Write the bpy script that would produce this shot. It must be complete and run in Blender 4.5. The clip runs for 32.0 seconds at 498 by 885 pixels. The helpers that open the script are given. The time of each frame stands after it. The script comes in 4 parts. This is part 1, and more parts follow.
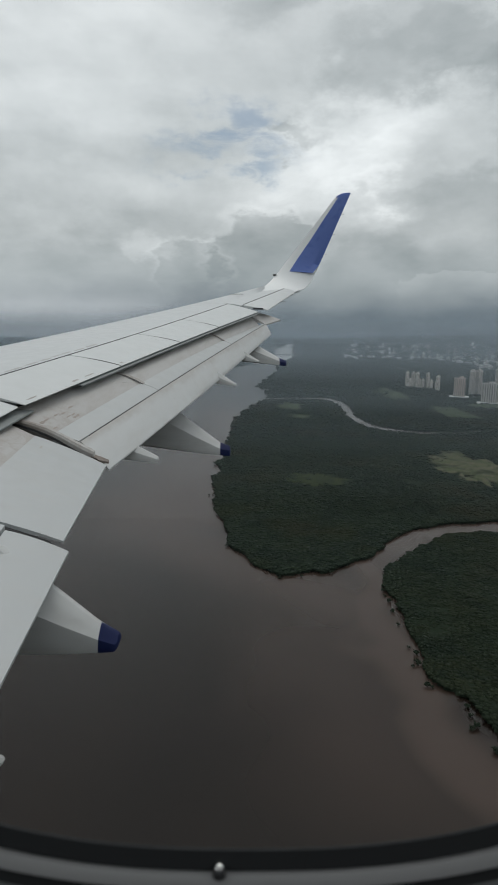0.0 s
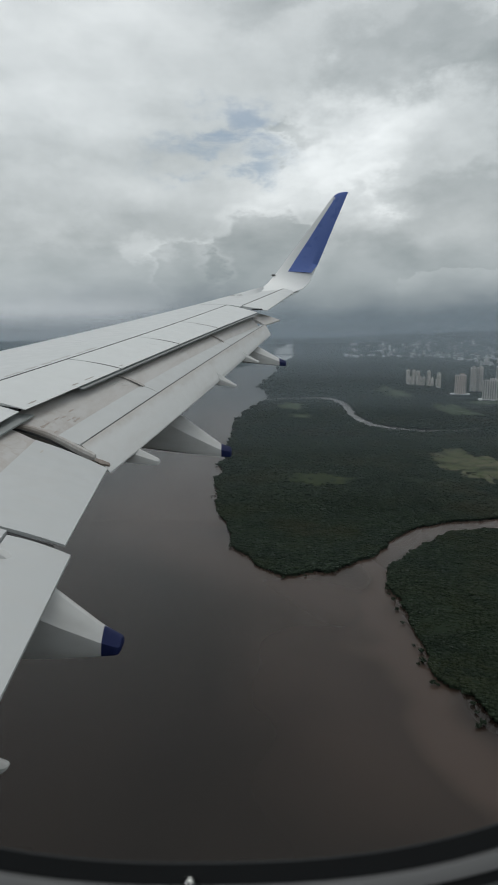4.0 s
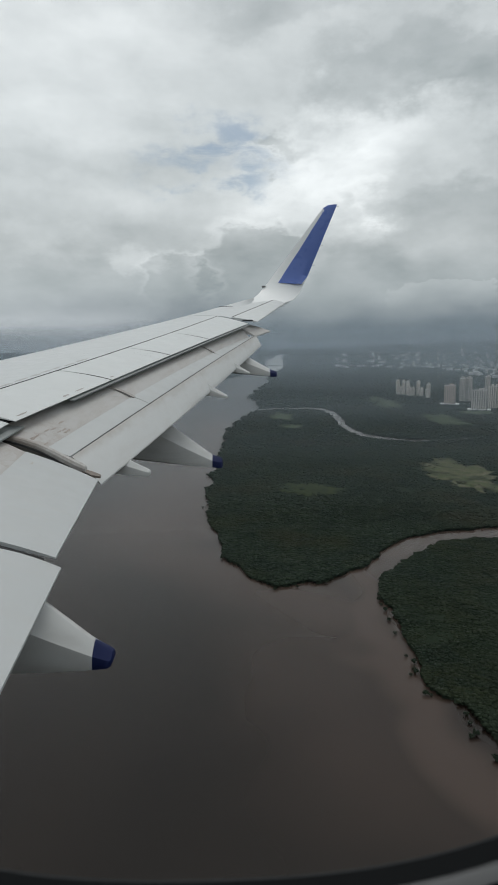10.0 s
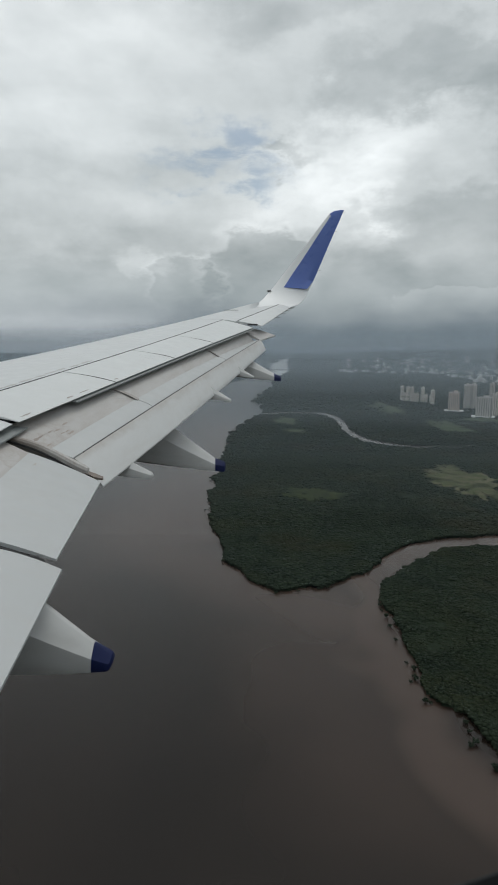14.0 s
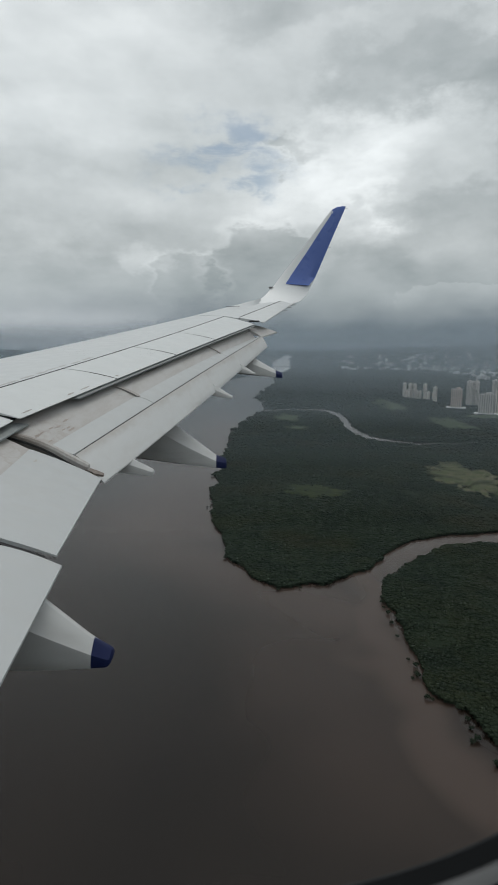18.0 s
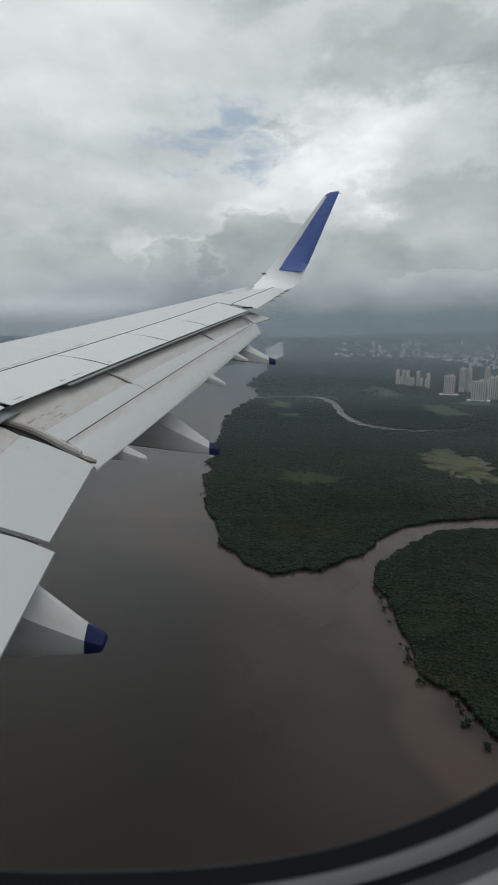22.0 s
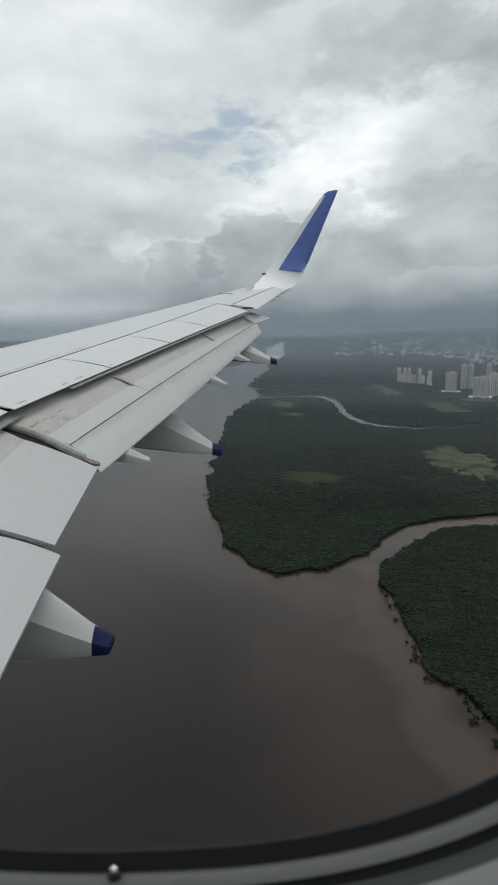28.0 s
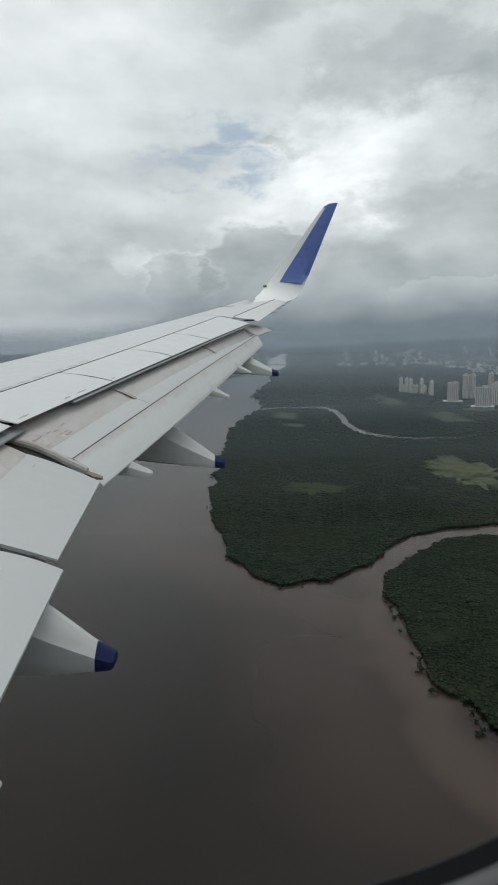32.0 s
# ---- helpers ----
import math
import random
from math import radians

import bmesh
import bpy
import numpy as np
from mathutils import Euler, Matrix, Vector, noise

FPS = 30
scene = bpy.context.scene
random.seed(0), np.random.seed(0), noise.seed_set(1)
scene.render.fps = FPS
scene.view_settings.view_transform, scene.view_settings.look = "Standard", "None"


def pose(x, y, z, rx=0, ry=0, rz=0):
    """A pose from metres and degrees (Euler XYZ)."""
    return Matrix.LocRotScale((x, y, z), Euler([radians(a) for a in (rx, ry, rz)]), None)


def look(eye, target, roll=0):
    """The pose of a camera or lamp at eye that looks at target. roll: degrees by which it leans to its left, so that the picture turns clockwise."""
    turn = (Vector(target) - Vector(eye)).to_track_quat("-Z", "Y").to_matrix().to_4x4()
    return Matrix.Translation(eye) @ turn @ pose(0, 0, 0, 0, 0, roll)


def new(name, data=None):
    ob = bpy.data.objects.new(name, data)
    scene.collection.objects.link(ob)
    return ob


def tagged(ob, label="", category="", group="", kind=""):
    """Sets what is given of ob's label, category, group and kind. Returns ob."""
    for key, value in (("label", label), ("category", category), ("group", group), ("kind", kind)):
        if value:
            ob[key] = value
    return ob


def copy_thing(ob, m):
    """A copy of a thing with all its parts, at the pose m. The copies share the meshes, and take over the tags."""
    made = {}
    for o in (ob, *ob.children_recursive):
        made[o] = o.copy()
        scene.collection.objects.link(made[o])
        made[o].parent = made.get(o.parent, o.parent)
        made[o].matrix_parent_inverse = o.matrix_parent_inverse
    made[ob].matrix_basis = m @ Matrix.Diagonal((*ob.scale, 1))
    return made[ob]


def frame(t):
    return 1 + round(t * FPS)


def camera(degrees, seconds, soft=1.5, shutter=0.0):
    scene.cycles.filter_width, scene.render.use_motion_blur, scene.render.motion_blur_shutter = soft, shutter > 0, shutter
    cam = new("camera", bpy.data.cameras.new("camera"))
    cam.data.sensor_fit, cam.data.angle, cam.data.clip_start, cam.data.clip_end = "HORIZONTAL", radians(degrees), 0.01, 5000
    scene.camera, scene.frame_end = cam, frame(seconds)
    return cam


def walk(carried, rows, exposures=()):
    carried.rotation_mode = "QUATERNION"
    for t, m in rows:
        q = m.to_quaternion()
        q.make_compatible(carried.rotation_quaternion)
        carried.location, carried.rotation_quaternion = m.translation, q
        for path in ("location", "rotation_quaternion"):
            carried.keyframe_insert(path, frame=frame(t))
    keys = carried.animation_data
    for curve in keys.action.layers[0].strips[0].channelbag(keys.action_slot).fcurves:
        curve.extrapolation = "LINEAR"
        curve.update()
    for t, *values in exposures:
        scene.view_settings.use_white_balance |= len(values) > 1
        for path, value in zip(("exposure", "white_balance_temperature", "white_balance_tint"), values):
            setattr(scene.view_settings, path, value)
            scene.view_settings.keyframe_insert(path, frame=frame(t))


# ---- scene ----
cam = camera(44.93, 32.0, soft=1.7)
cam.data.dof.use_dof, cam.data.dof.focus_distance, cam.data.dof.aperture_fstop = True, 14.0, 42.0

# ---- the eye's way: held by hand close to the cabin window ----
ALT = 160.0          # height of the airplane's datum over the water
EYE_Y = 1.695
PATH = [  # seconds, eye x, eye z, heading, tilt, lean
    (0, 8.8845, 1.0817, 0.59, -10.53, 0.43), (0.5, 8.8857, 1.0818, 0.55, -10.31, 0.42), (1, 8.8859, 1.0819, 0.53, -10.17, 0.40),
    (1.5, 8.8861, 1.0819, 0.48, -10.38, 0.56), (2, 8.8862, 1.0821, 0.44, -10.75, 0.49), (2.5, 8.8871, 1.0818, 0.46, -10.78, 0.46),
    (4.5, 8.8932, 1.0865, 0.42, -10.18, -0.77), (5, 8.8941, 1.0882, 0.43, -9.92, -0.85), (5.5, 8.8945, 1.0881, 0.45, -9.97, -0.86),
    (6, 8.8941, 1.0881, 0.49, -10.29, -0.90), (6.5, 8.8944, 1.0871, 0.61, -10.51, -0.90), (7, 8.8938, 1.0861, 0.71, -10.34, -0.81),
    (7.5, 8.8941, 1.0856, 0.88, -10.27, -0.54), (8, 8.8935, 1.0851, 1.02, -10.29, -0.28), (8.5, 8.8943, 1.0848, 1.08, -10.22, -0.33),
    (9, 8.8941, 1.0855, 1.21, -10.04, -0.44), (9.5, 8.8926, 1.0856, 1.26, -9.67, -0.60), (10, 8.8910, 1.0847, 1.31, -9.47, -0.63),
    (10.5, 8.8896, 1.0848, 1.47, -9.60, -0.37), (11, 8.8895, 1.0851, 1.53, -9.63, -0.16), (11.5, 8.8904, 1.0854, 1.55, -9.41, 0.04),
    (12, 8.8913, 1.0856, 1.52, -9.39, 0.05), (12.5, 8.8925, 1.0881, 1.60, -9.59, 0.12), (13, 8.8926, 1.0898, 1.44, -9.61, 0.21),
    (13.5, 8.8938, 1.0913, 1.27, -9.37, 0.26), (14, 8.8939, 1.0920, 1.00, -9.13, 0.25), (14.5, 8.8953, 1.0920, 0.75, -9.13, 0.24),
    (16.5, 8.9012, 1.0907, 0.37, -9.73, 0.41), (17, 8.9027, 1.0894, 0.44, -9.53, 0.51), (17.5, 8.9048, 1.0892, 0.67, -9.55, 0.39),
    (18, 8.9068, 1.0902, 0.79, -9.43, 0.24), (18.5, 8.9088, 1.0903, 0.81, -9.21, 0.08), (19, 8.9098, 1.0919, 0.85, -9.43, 0.13),
    (19.5, 8.9100, 1.0912, 0.92, -9.50, 0.21), (20, 8.9101, 1.0904, 1.02, -9.58, 0.45), (20.5, 8.9103, 1.0894, 1.14, -9.79, 0.44),
    (21, 8.9103, 1.0878, 1.28, -9.97, 0.40), (21.5, 8.9111, 1.0868, 1.36, -10.40, 0.47), (22, 8.9107, 1.0867, 1.44, -10.66, 0.31),
    (22.5, 8.9112, 1.0867, 1.49, -10.18, 0.18), (23, 8.9108, 1.0872, 1.50, -10.00, 0.07), (23.5, 8.9118, 1.0856, 1.53, -9.89, 0.10),
    (24, 8.9117, 1.0851, 1.53, -9.71, 0.19), (24.5, 8.9106, 1.0839, 1.42, -9.60, 0.11), (25, 8.9093, 1.0838, 1.49, -9.44, 0.07),
    (25.5, 8.9081, 1.0826, 1.40, -9.66, -0.03), (27.5, 8.9065, 1.0811, 1.45, -10.97, -0.52), (28, 8.9054, 1.0813, 1.19, -10.60, -0.77),
    (28.5, 8.9052, 1.0813, 0.94, -10.37, -0.80), (29, 8.9049, 1.0813, 0.82, -10.67, -0.60), (29.5, 8.9047, 1.0814, 0.69, -10.83, -0.62),
    (30, 8.9056, 1.0853, 0.52, -10.77, -0.79), (30.5, 8.9064, 1.0892, 0.74, -11.15, -0.77), (31, 8.9077, 1.0911, 0.93, -10.87, -0.98),
    (31.5, 8.9069, 1.0912, 1.00, -10.43, -1.08), (32, 8.9062, 1.0915, 0.98, -9.53, -1.24),
]


def eye_pose(x, z, heading, tilt, lean):
    h, v = radians(heading), radians(tilt)
    eye = Vector((x, EYE_Y, ALT + z))
    way = Vector((math.sin(h) * math.cos(v), math.cos(h) * math.cos(v), math.sin(v)))
    return look(eye, eye + way, lean)


walk(cam, [(t, eye_pose(x, z, h, v, r)) for t, x, z, h, v, r in PATH],
     [(0, -0.10), (5, -0.08), (10, 0.0), (14, 0.0), (18, -0.05), (24, -0.05), (25, 0.02), (27.5, 0.06), (28, 0.10), (28.7, 0.08), (32, 0.10)])


# ---- sky and sun ----
class Tree:
    """Small helper that wires shader nodes."""

    def __init__(self, tree):
        self.t = tree

    def node(self, kind, **sockets):
        n = self.t.nodes.new(kind)
        for k, v in sockets.items():
            self.put(n, k.replace("_", " "), v)
        return n

    def put(self, n, key, v):
        sock = n.inputs[int(key[1:])] if key[0] == "i" and key[1:].isdigit() else n.inputs[key]
        if isinstance(v, bpy.types.NodeSocket):
            self.t.links.new(v, sock)
        else:
            sock.default_value = v

    def math(self, op, a, b=0.0, c=0.0, clamp=False):
        n = self.t.nodes.new("ShaderNodeMath")
        n.operation, n.use_clamp = op, clamp
        for i, v in enumerate((a, b, c)):
            self.put(n, "i%d" % i, v)
        return n.outputs[0]

    def vmath(self, op, a, b=(0, 0, 0)):
        n = self.t.nodes.new("ShaderNodeVectorMath")
        n.operation = op
        self.put(n, "i0", a), self.put(n, "i1", b)
        return n.outputs[0]

    def noise(self, vec, scale, detail=4.0, rough=0.55, distort=0.0):
        n = self.node("ShaderNodeTexNoise", Vector=vec, Scale=scale, Detail=detail, Roughness=rough, Distortion=distort)
        return n.outputs[0]

    def step(self, v, lo, hi, a=0.0, b=1.0):
        n = self.t.nodes.new("ShaderNodeMapRange")
        n.interpolation_type = "SMOOTHSTEP"
        for i, x in enumerate((v, lo, hi, a, b)):
            self.put(n, "i%d" % i, x)
        return n.outputs[0]

    def ramp(self, fac, stops):
        n = self.t.nodes.new("ShaderNodeValToRGB")
        self.put(n, "Fac", fac)
        els = n.color_ramp.elements
        while len(els) < len(stops):
            els.new(0.5)
        for e, (p, c) in zip(els, stops):
            e.position, e.color = p, (*c, 1) if len(c) == 3 else c
        return n.outputs[0]

    def mix(self, fac, a, b, mode="MIX"):
        n = self.t.nodes.new("ShaderNodeMix")
        n.data_type, n.blend_type = "RGBA", mode
        for i, v in ((0, fac), (6, a), (7, b)):
            self.put(n, "i%d" % i, (*v, 1) if isinstance(v, tuple) and len(v) == 3 else v)
        return n.outputs[2]


SUN_UP, SUN_SIDE = radians(68), radians(12)      # behind the cloud, out over the wing

world = bpy.data.worlds.new("overcast_sky")
scene.world = world
world.use_nodes = True
world.node_tree.nodes.clear()
w = Tree(world.node_tree)
way = w.node("ShaderNodeTexCoord").outputs["Generated"]
xyz = w.node("ShaderNodeSeparateXYZ", Vector=way)
dx, dy, dz = xyz.outputs
flat = w.vmath("MULTIPLY", way, (1.0, 1.0, 1.9))
warp = w.math("MULTIPLY", w.math("SUBTRACT", w.noise(flat, 5.0, 7, 0.6), 0.5), 0.34)
warp2 = w.math("MULTIPLY", w.math("SUBTRACT", w.noise(w.vmath("ADD", flat, (3.1, 7.7, 1.3)), 6.0, 7, 0.62), 0.5), 0.26)
side = w.math("ADD", w.math("ARCTAN2", dx, dy), warp)
rise = w.math("ADD", dz, warp2)


billow = w.math("MULTIPLY", w.math("SUBTRACT", w.noise(flat, 19.0, 7, 0.60), 0.5), 0.070)
billow2 = w.math("MULTIPLY", w.math("SUBTRACT", w.noise(w.vmath("ADD", flat, (2.3, 4.1, 6.7)), 18.0, 7, 0.60), 0.5), 0.070)
side_c = w.math("ADD", w.math("ARCTAN2", dx, dy), w.math("ADD", billow, w.math("MULTIPLY", warp, 0.22)))
rise_c = w.math("ADD", dz, w.math("ADD", billow2, w.math("MULTIPLY", warp2, 0.22)))


def puff(x, z, rx, rz, amp, lo=0.25, hi=0.75, side=side, rise=rise):
    """A cloud mass or gap round one direction of the sky, with an uneven outline."""
    a = w.math("DIVIDE", w.math("SUBTRACT", side, x), rx)
    b = w.math("DIVIDE", w.math("SUBTRACT", rise, z), rz)
    r2 = w.math("ADD", w.math("MULTIPLY", a, a), w.math("MULTIPLY", b, b))
    return w.math("MULTIPLY", w.step(w.math("EXPONENT", w.math("MULTIPLY", r2, -1.0)), lo, hi), amp)


def cumulus(x, z, rx, rz, amp, crisp=0.10, rim=0.0):
    """A heaped cloud: sharp uneven crown with a lit rim, soft base."""
    a = w.math("DIVIDE", w.math("SUBTRACT", side_c, x), rx)
    b = w.math("DIVIDE", w.math("SUBTRACT", rise_c, z), rz)
    heap = w.math("EXPONENT", w.math("MULTIPLY", w.math("ADD", w.math("MULTIPLY", a, a), w.math("MULTIPLY", b, b)), -1.0))
    head = w.step(heap, 0.34, 0.34 + crisp)
    glow = w.math("MULTIPLY", w.math("SUBTRACT", 1.0, head), w.step(heap, 0.20, 0.36, 0.0, rim))
    both = w.math("ADD", w.math("MULTIPLY", head, amp), glow)
    return w.math("MULTIPLY", both, w.step(dz, z - rz * 1.5, z + rz * 0.5))


grain = w.noise(flat, 8.0, 7, 0.55)
shift = w.noise(w.vmath("ADD", flat, (0.012, 0.0, 0.060)), 8.0, 7, 0.55)
relief = w.math("MULTIPLY", w.math("SUBTRACT", grain, shift), 0.27)      # light on the upper sides of the billows
wide_a = w.noise(flat, 3.6, 5, 0.5)
wide_b = w.noise(w.vmath("ADD", flat, (0.02, 0.0, 0.12)), 3.6, 5, 0.5)
relief = w.math("ADD", relief, w.math("MULTIPLY", w.math("SUBTRACT", wide_a, wide_b), 0.30))
broad = w.noise(w.vmath("ADD", flat, (5.0, 2.0, 9.0)), 2.6, 5, 0.5)
lum = w.math("ADD", relief, w.math("MULTIPLY", w.math("SUBTRACT", broad, 0.5), 0.20))
# bright thin cloud round the gap, grey masses overhead
for args in ((0.13, 0.225, 0.15, 0.065, 0.20, 0.05, 0.9), (0.20, 0.290, 0.12, 0.07, 0.15, 0.1, 0.9), (-0.30, 0.37, 0.26, 0.12, 0.10, 0.05, 0.9),
             (0.30, 0.370, 0.17, 0.06, -0.16, 0.15, 0.7), (0.41, 0.335, 0.10, 0.05, -0.08, 0.1, 0.8), (0.16, 0.46, 0.20, 0.04, -0.10, 0.1, 0.8), (0.085, 0.296, 0.05, 0.022, -0.16, 0.2, 0.8),
             (-0.30, 0.21, 0.20, 0.04, 0.05, 0.1, 0.8), (0.20, 0.222, 0.07, 0.022, 0.10, 0.1, 0.8), (-0.147, 0.128, 0.028, 0.035, 0.10, 0.1, 0.8)):
    lum = w.math("ADD", lum, puff(*args))
for args in ((0.025, 0.112, 0.085, 0.070, -0.065, 0.12, 0.09), (-0.085, 0.094, 0.060, 0.052, -0.040, 0.12, 0.08), (-0.27, 0.085, 0.16, 0.055, -0.035, 0.30, 0.02), (0.35, 0.150, 0.16, 0.085, -0.045, 0.20, 0.04),
             (0.20, 0.10, 0.090, 0.06, -0.030, 0.30, 0.03), (0.33, 0.066, 0.095, 0.024, 0.10, 0.09, 0.0), (0.20, 0.06, 0.06, 0.014, 0.04, 0.3, 0.0)):
    lum = w.math("ADD", lum, cumulus(*args))
fade = w.step(dz, 0.015, 0.14)
lum = w.math("MULTIPLY", lum, fade)
open_side = w.math("MULTIPLY", w.step(w.math("ADD", w.math("ARCTAN2", dx, dy), warp), 0.05, -0.30), w.step(dz, 0.16, 0.05))
lum = w.math("ADD", lum, w.math("MULTIPLY", w.math("MULTIPLY", open_side, w.step(dz, -0.05, 0.02)), 0.12))
low_left = w.math("MULTIPLY", w.step(w.math("ADD", w.math("ARCTAN2", dx, dy), warp), -0.02, -0.30), w.step(dz, 0.060, 0.025))
lum = w.math("ADD", lum, w.math("MULTIPLY", low_left, 0.15))
veil = w.ramp(w.math("ADD", dz, w.math("MULTIPLY", warp2, 0.25)),
              [(0.0, (0.150, 0.190, 0.225)), (0.022, (0.175, 0.215, 0.245)), (0.085, (0.395, 0.44, 0.455)), (0.15, (0.51, 0.55, 0.56)),
               (0.30, (0.60, 0.645, 0.66)), (0.5, (0.68, 0.72, 0.735)), (1.0, (0.72, 0.75, 0.77))])
cloud = w.mix(1.0, veil, w.node("ShaderNodeCombineColor", Red=lum, Green=lum, Blue=lum).outputs[0], "ADD")
sky = w.t.nodes.new("ShaderNodeTexSky")
sky.sky_type, sky.sun_disc, sky.sun_elevation, sky.sun_rotation = "NISHITA", False, SUN_UP, SUN_SIDE
blue = w.mix(1.0, sky.outputs[0], (0.087, 0.086, 0.079), "MULTIPLY")
gap = w.math("MAXIMUM", puff(-0.035, 0.262, 0.135, 0.034, 0.95, 0.18, 0.9), puff(0.02, 0.312, 0.055, 0.05, 0.90, 0.22, 0.95))
gap = w.math("MULTIPLY", gap, w.step(w.noise(w.vmath("MULTIPLY", way, (1.0, 1.0, 2.6)), 13.0, 7, 0.62, 0.6), 0.36, 0.60, 0.10, 0.70))
behind = w.step(dy, 0.0, 0.4)
gap = w.math("MULTIPLY", gap, behind)
back = w.node("ShaderNodeBackground", Color=w.mix(gap, cloud, blue), Strength=1.0)
w.t.links.new(back.outputs[0], w.node("ShaderNodeOutputWorld").inputs[0])

sun = new("sun", bpy.data.lights.new("sun", "SUN"))
sun.data.energy, sun.data.angle, sun.data.color = 0.7, radians(25), (1.0, 0.97, 0.92)
sun_way = Vector((math.sin(SUN_SIDE) * math.cos(SUN_UP), math.cos(SUN_SIDE) * math.cos(SUN_UP), math.sin(SUN_UP)))
sun.matrix_world = look(sun_way * 400 + Vector((0, 0, ALT)), Vector((0, 0, ALT)))


# ---- materials ----
def material(name, rough=0.6, metal=0.0):
    m = bpy.data.materials.new(name)
    m.use_nodes = True
    t = Tree(m.node_tree)
    b = m.node_tree.nodes["Principled BSDF"]
    b.inputs["Roughness"].default_value, b.inputs["Metallic"].default_value = rough, metal
    t.at = t.node("ShaderNodeTexCoord").outputs["Object"]
    t.b = b
    return m, t


def bump(t, height, strength=0.2, distance=0.01):
    n = t.node("ShaderNodeBump", Height=height, Strength=strength, Distance=distance)
    t.t.links.new(n.outputs[0], t.b.inputs["Normal"])


def paint(name, colour, dirt, amount=0.5, rough=0.42, streak=(1.2, 6.0, 6.0)):
    """Weathered airframe paint: grain, stains and streaks along the airflow."""
    m, t = material(name, rough)
    v = t.vmath("MULTIPLY", t.at, streak)
    streaks = t.step(t.noise(v, 1.6, 6, 0.65), 0.42, 0.72)
    spots = t.step(t.noise(t.at, 3.3, 5, 0.6), 0.5, 0.78)
    fac = t.math("MULTIPLY", t.math("MAXIMUM", streaks, spots), amount)
    t.put(t.b, "Base Color", t.mix(fac, colour, dirt))
    t.put(t.b, "Roughness", t.step(t.noise(t.at, 7.0, 4), 0.2, 0.8, rough - 0.08, rough + 0.14))
    bump(t, t.noise(t.at, 1.6, 2), 0.03, 0.008)
    return m


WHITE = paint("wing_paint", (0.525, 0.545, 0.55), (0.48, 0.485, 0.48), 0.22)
PANEL = paint("panel_paint", (0.555, 0.575, 0.575), (0.49, 0.495, 0.495), 0.2)
FLAP = paint("flap_paint", (0.43, 0.447, 0.45), (0.42, 0.405, 0.385), 0.22)
TAB = paint("stained_tab_paint", (0.56, 0.57, 0.567), (0.46, 0.435, 0.405), 0.26, 0.42, (4.5, 0.30, 4.5))
t = Tree(TAB.node_tree)      # beige stain that trails from the slot
at = t.node("ShaderNodeTexCoord").outputs["Object"]
ax, ay, _ = t.node("ShaderNodeSeparateXYZ", Vector=at).outputs
chord = t.math("SUBTRACT", t.math("SUBTRACT", ax, 7.60), t.math("MULTIPLY", t.math("SUBTRACT", ay, 6.39), 0.245))
trail = t.step(t.math("ADD", chord, t.math("MULTIPLY", t.math("SUBTRACT", t.noise(t.vmath("MULTIPLY", at, (3.0, 0.5, 3.0)), 3.0, 5, 0.6), 0.5), 0.10)), 0.085, 0.005, 0.0, 0.75)
trail = t.math("MULTIPLY", trail, t.step(t.noise(at, 11.0, 5, 0.6), 0.25, 0.7, 0.55, 1.0))
base = TAB.node_tree.nodes["Principled BSDF"].inputs["Base Color"]
t.t.links.new(t.mix(trail, base.links[0].from_socket, (0.375, 0.345, 0.315)), base)
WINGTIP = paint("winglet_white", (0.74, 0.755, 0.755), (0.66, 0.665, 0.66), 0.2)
COVE, t = material("stained_cove_paint", 0.5)
run = t.step(t.noise(t.vmath("MULTIPLY", t.at, (7.0, 0.35, 7.0)), 1.5, 7, 0.7), 0.36, 0.70)          # streaks along the span
blot = t.step(t.noise(t.at, 2.2, 7, 0.68), 0.48, 0.70)
worn = t.math("MULTIPLY", t.step(t.noise(t.at, 9.0, 7, 0.75, 0.6), 0.45, 0.58), t.step(t.node("ShaderNodeSeparateXYZ", Vector=t.at).outputs[1], 7.25, 6.55))      # rusty blotches by the inner end
c = t.mix(t.math("MULTIPLY", run, 0.75), (0.425, 0.42, 0.412), (0.36, 0.337, 0.318))
c = t.mix(t.math("MULTIPLY", blot, 0.28), c, (0.36, 0.32, 0.29))
t.put(t.b, "Base Color", t.mix(t.math("MULTIPLY", worn, 0.42), c, (0.31, 0.265, 0.23)))
ENDLIP, t = material("end_lip_paint", 0.5)
ahead = t.step(t.math("ADD", t.node("ShaderNodeSeparateXYZ", Vector=t.at).outputs[0], t.math("MULTIPLY", t.noise(t.at, 14.0, 5), 0.2)), 7.62, 7.34)      # brown wear forward
c = t.mix(t.step(t.noise(t.at, 22.0, 6, 0.7), 0.4, 0.7), (0.41, 0.40, 0.385), (0.33, 0.305, 0.28))
t.put(t.b, "Base Color", t.mix(t.math("MULTIPLY", ahead, 0.85), c, (0.215, 0.185, 0.16)))
NAVY = paint("blue_paint", (0.070, 0.130, 0.400), (0.078, 0.138, 0.400), 0.3, 0.3)
TIPBLUE = paint("fairing_tip_blue", (0.0045, 0.0105, 0.058), (0.007, 0.014, 0.066), 0.5, 0.6)
TIPBLUE.node_tree.nodes["Principled BSDF"].inputs["Specular IOR Level"].default_value = 0.2
FAIR = paint("fairing_paint", (0.50, 0.51, 0.505), (0.40, 0.40, 0.39), 0.5, 0.45)
# rubber seals; also the dark pieces that paint shade into recesses
SEAL_SHADE = paint("dark_seal_and_shade", (0.030, 0.031, 0.032), (0.06, 0.058, 0.055), 0.5, 0.7)
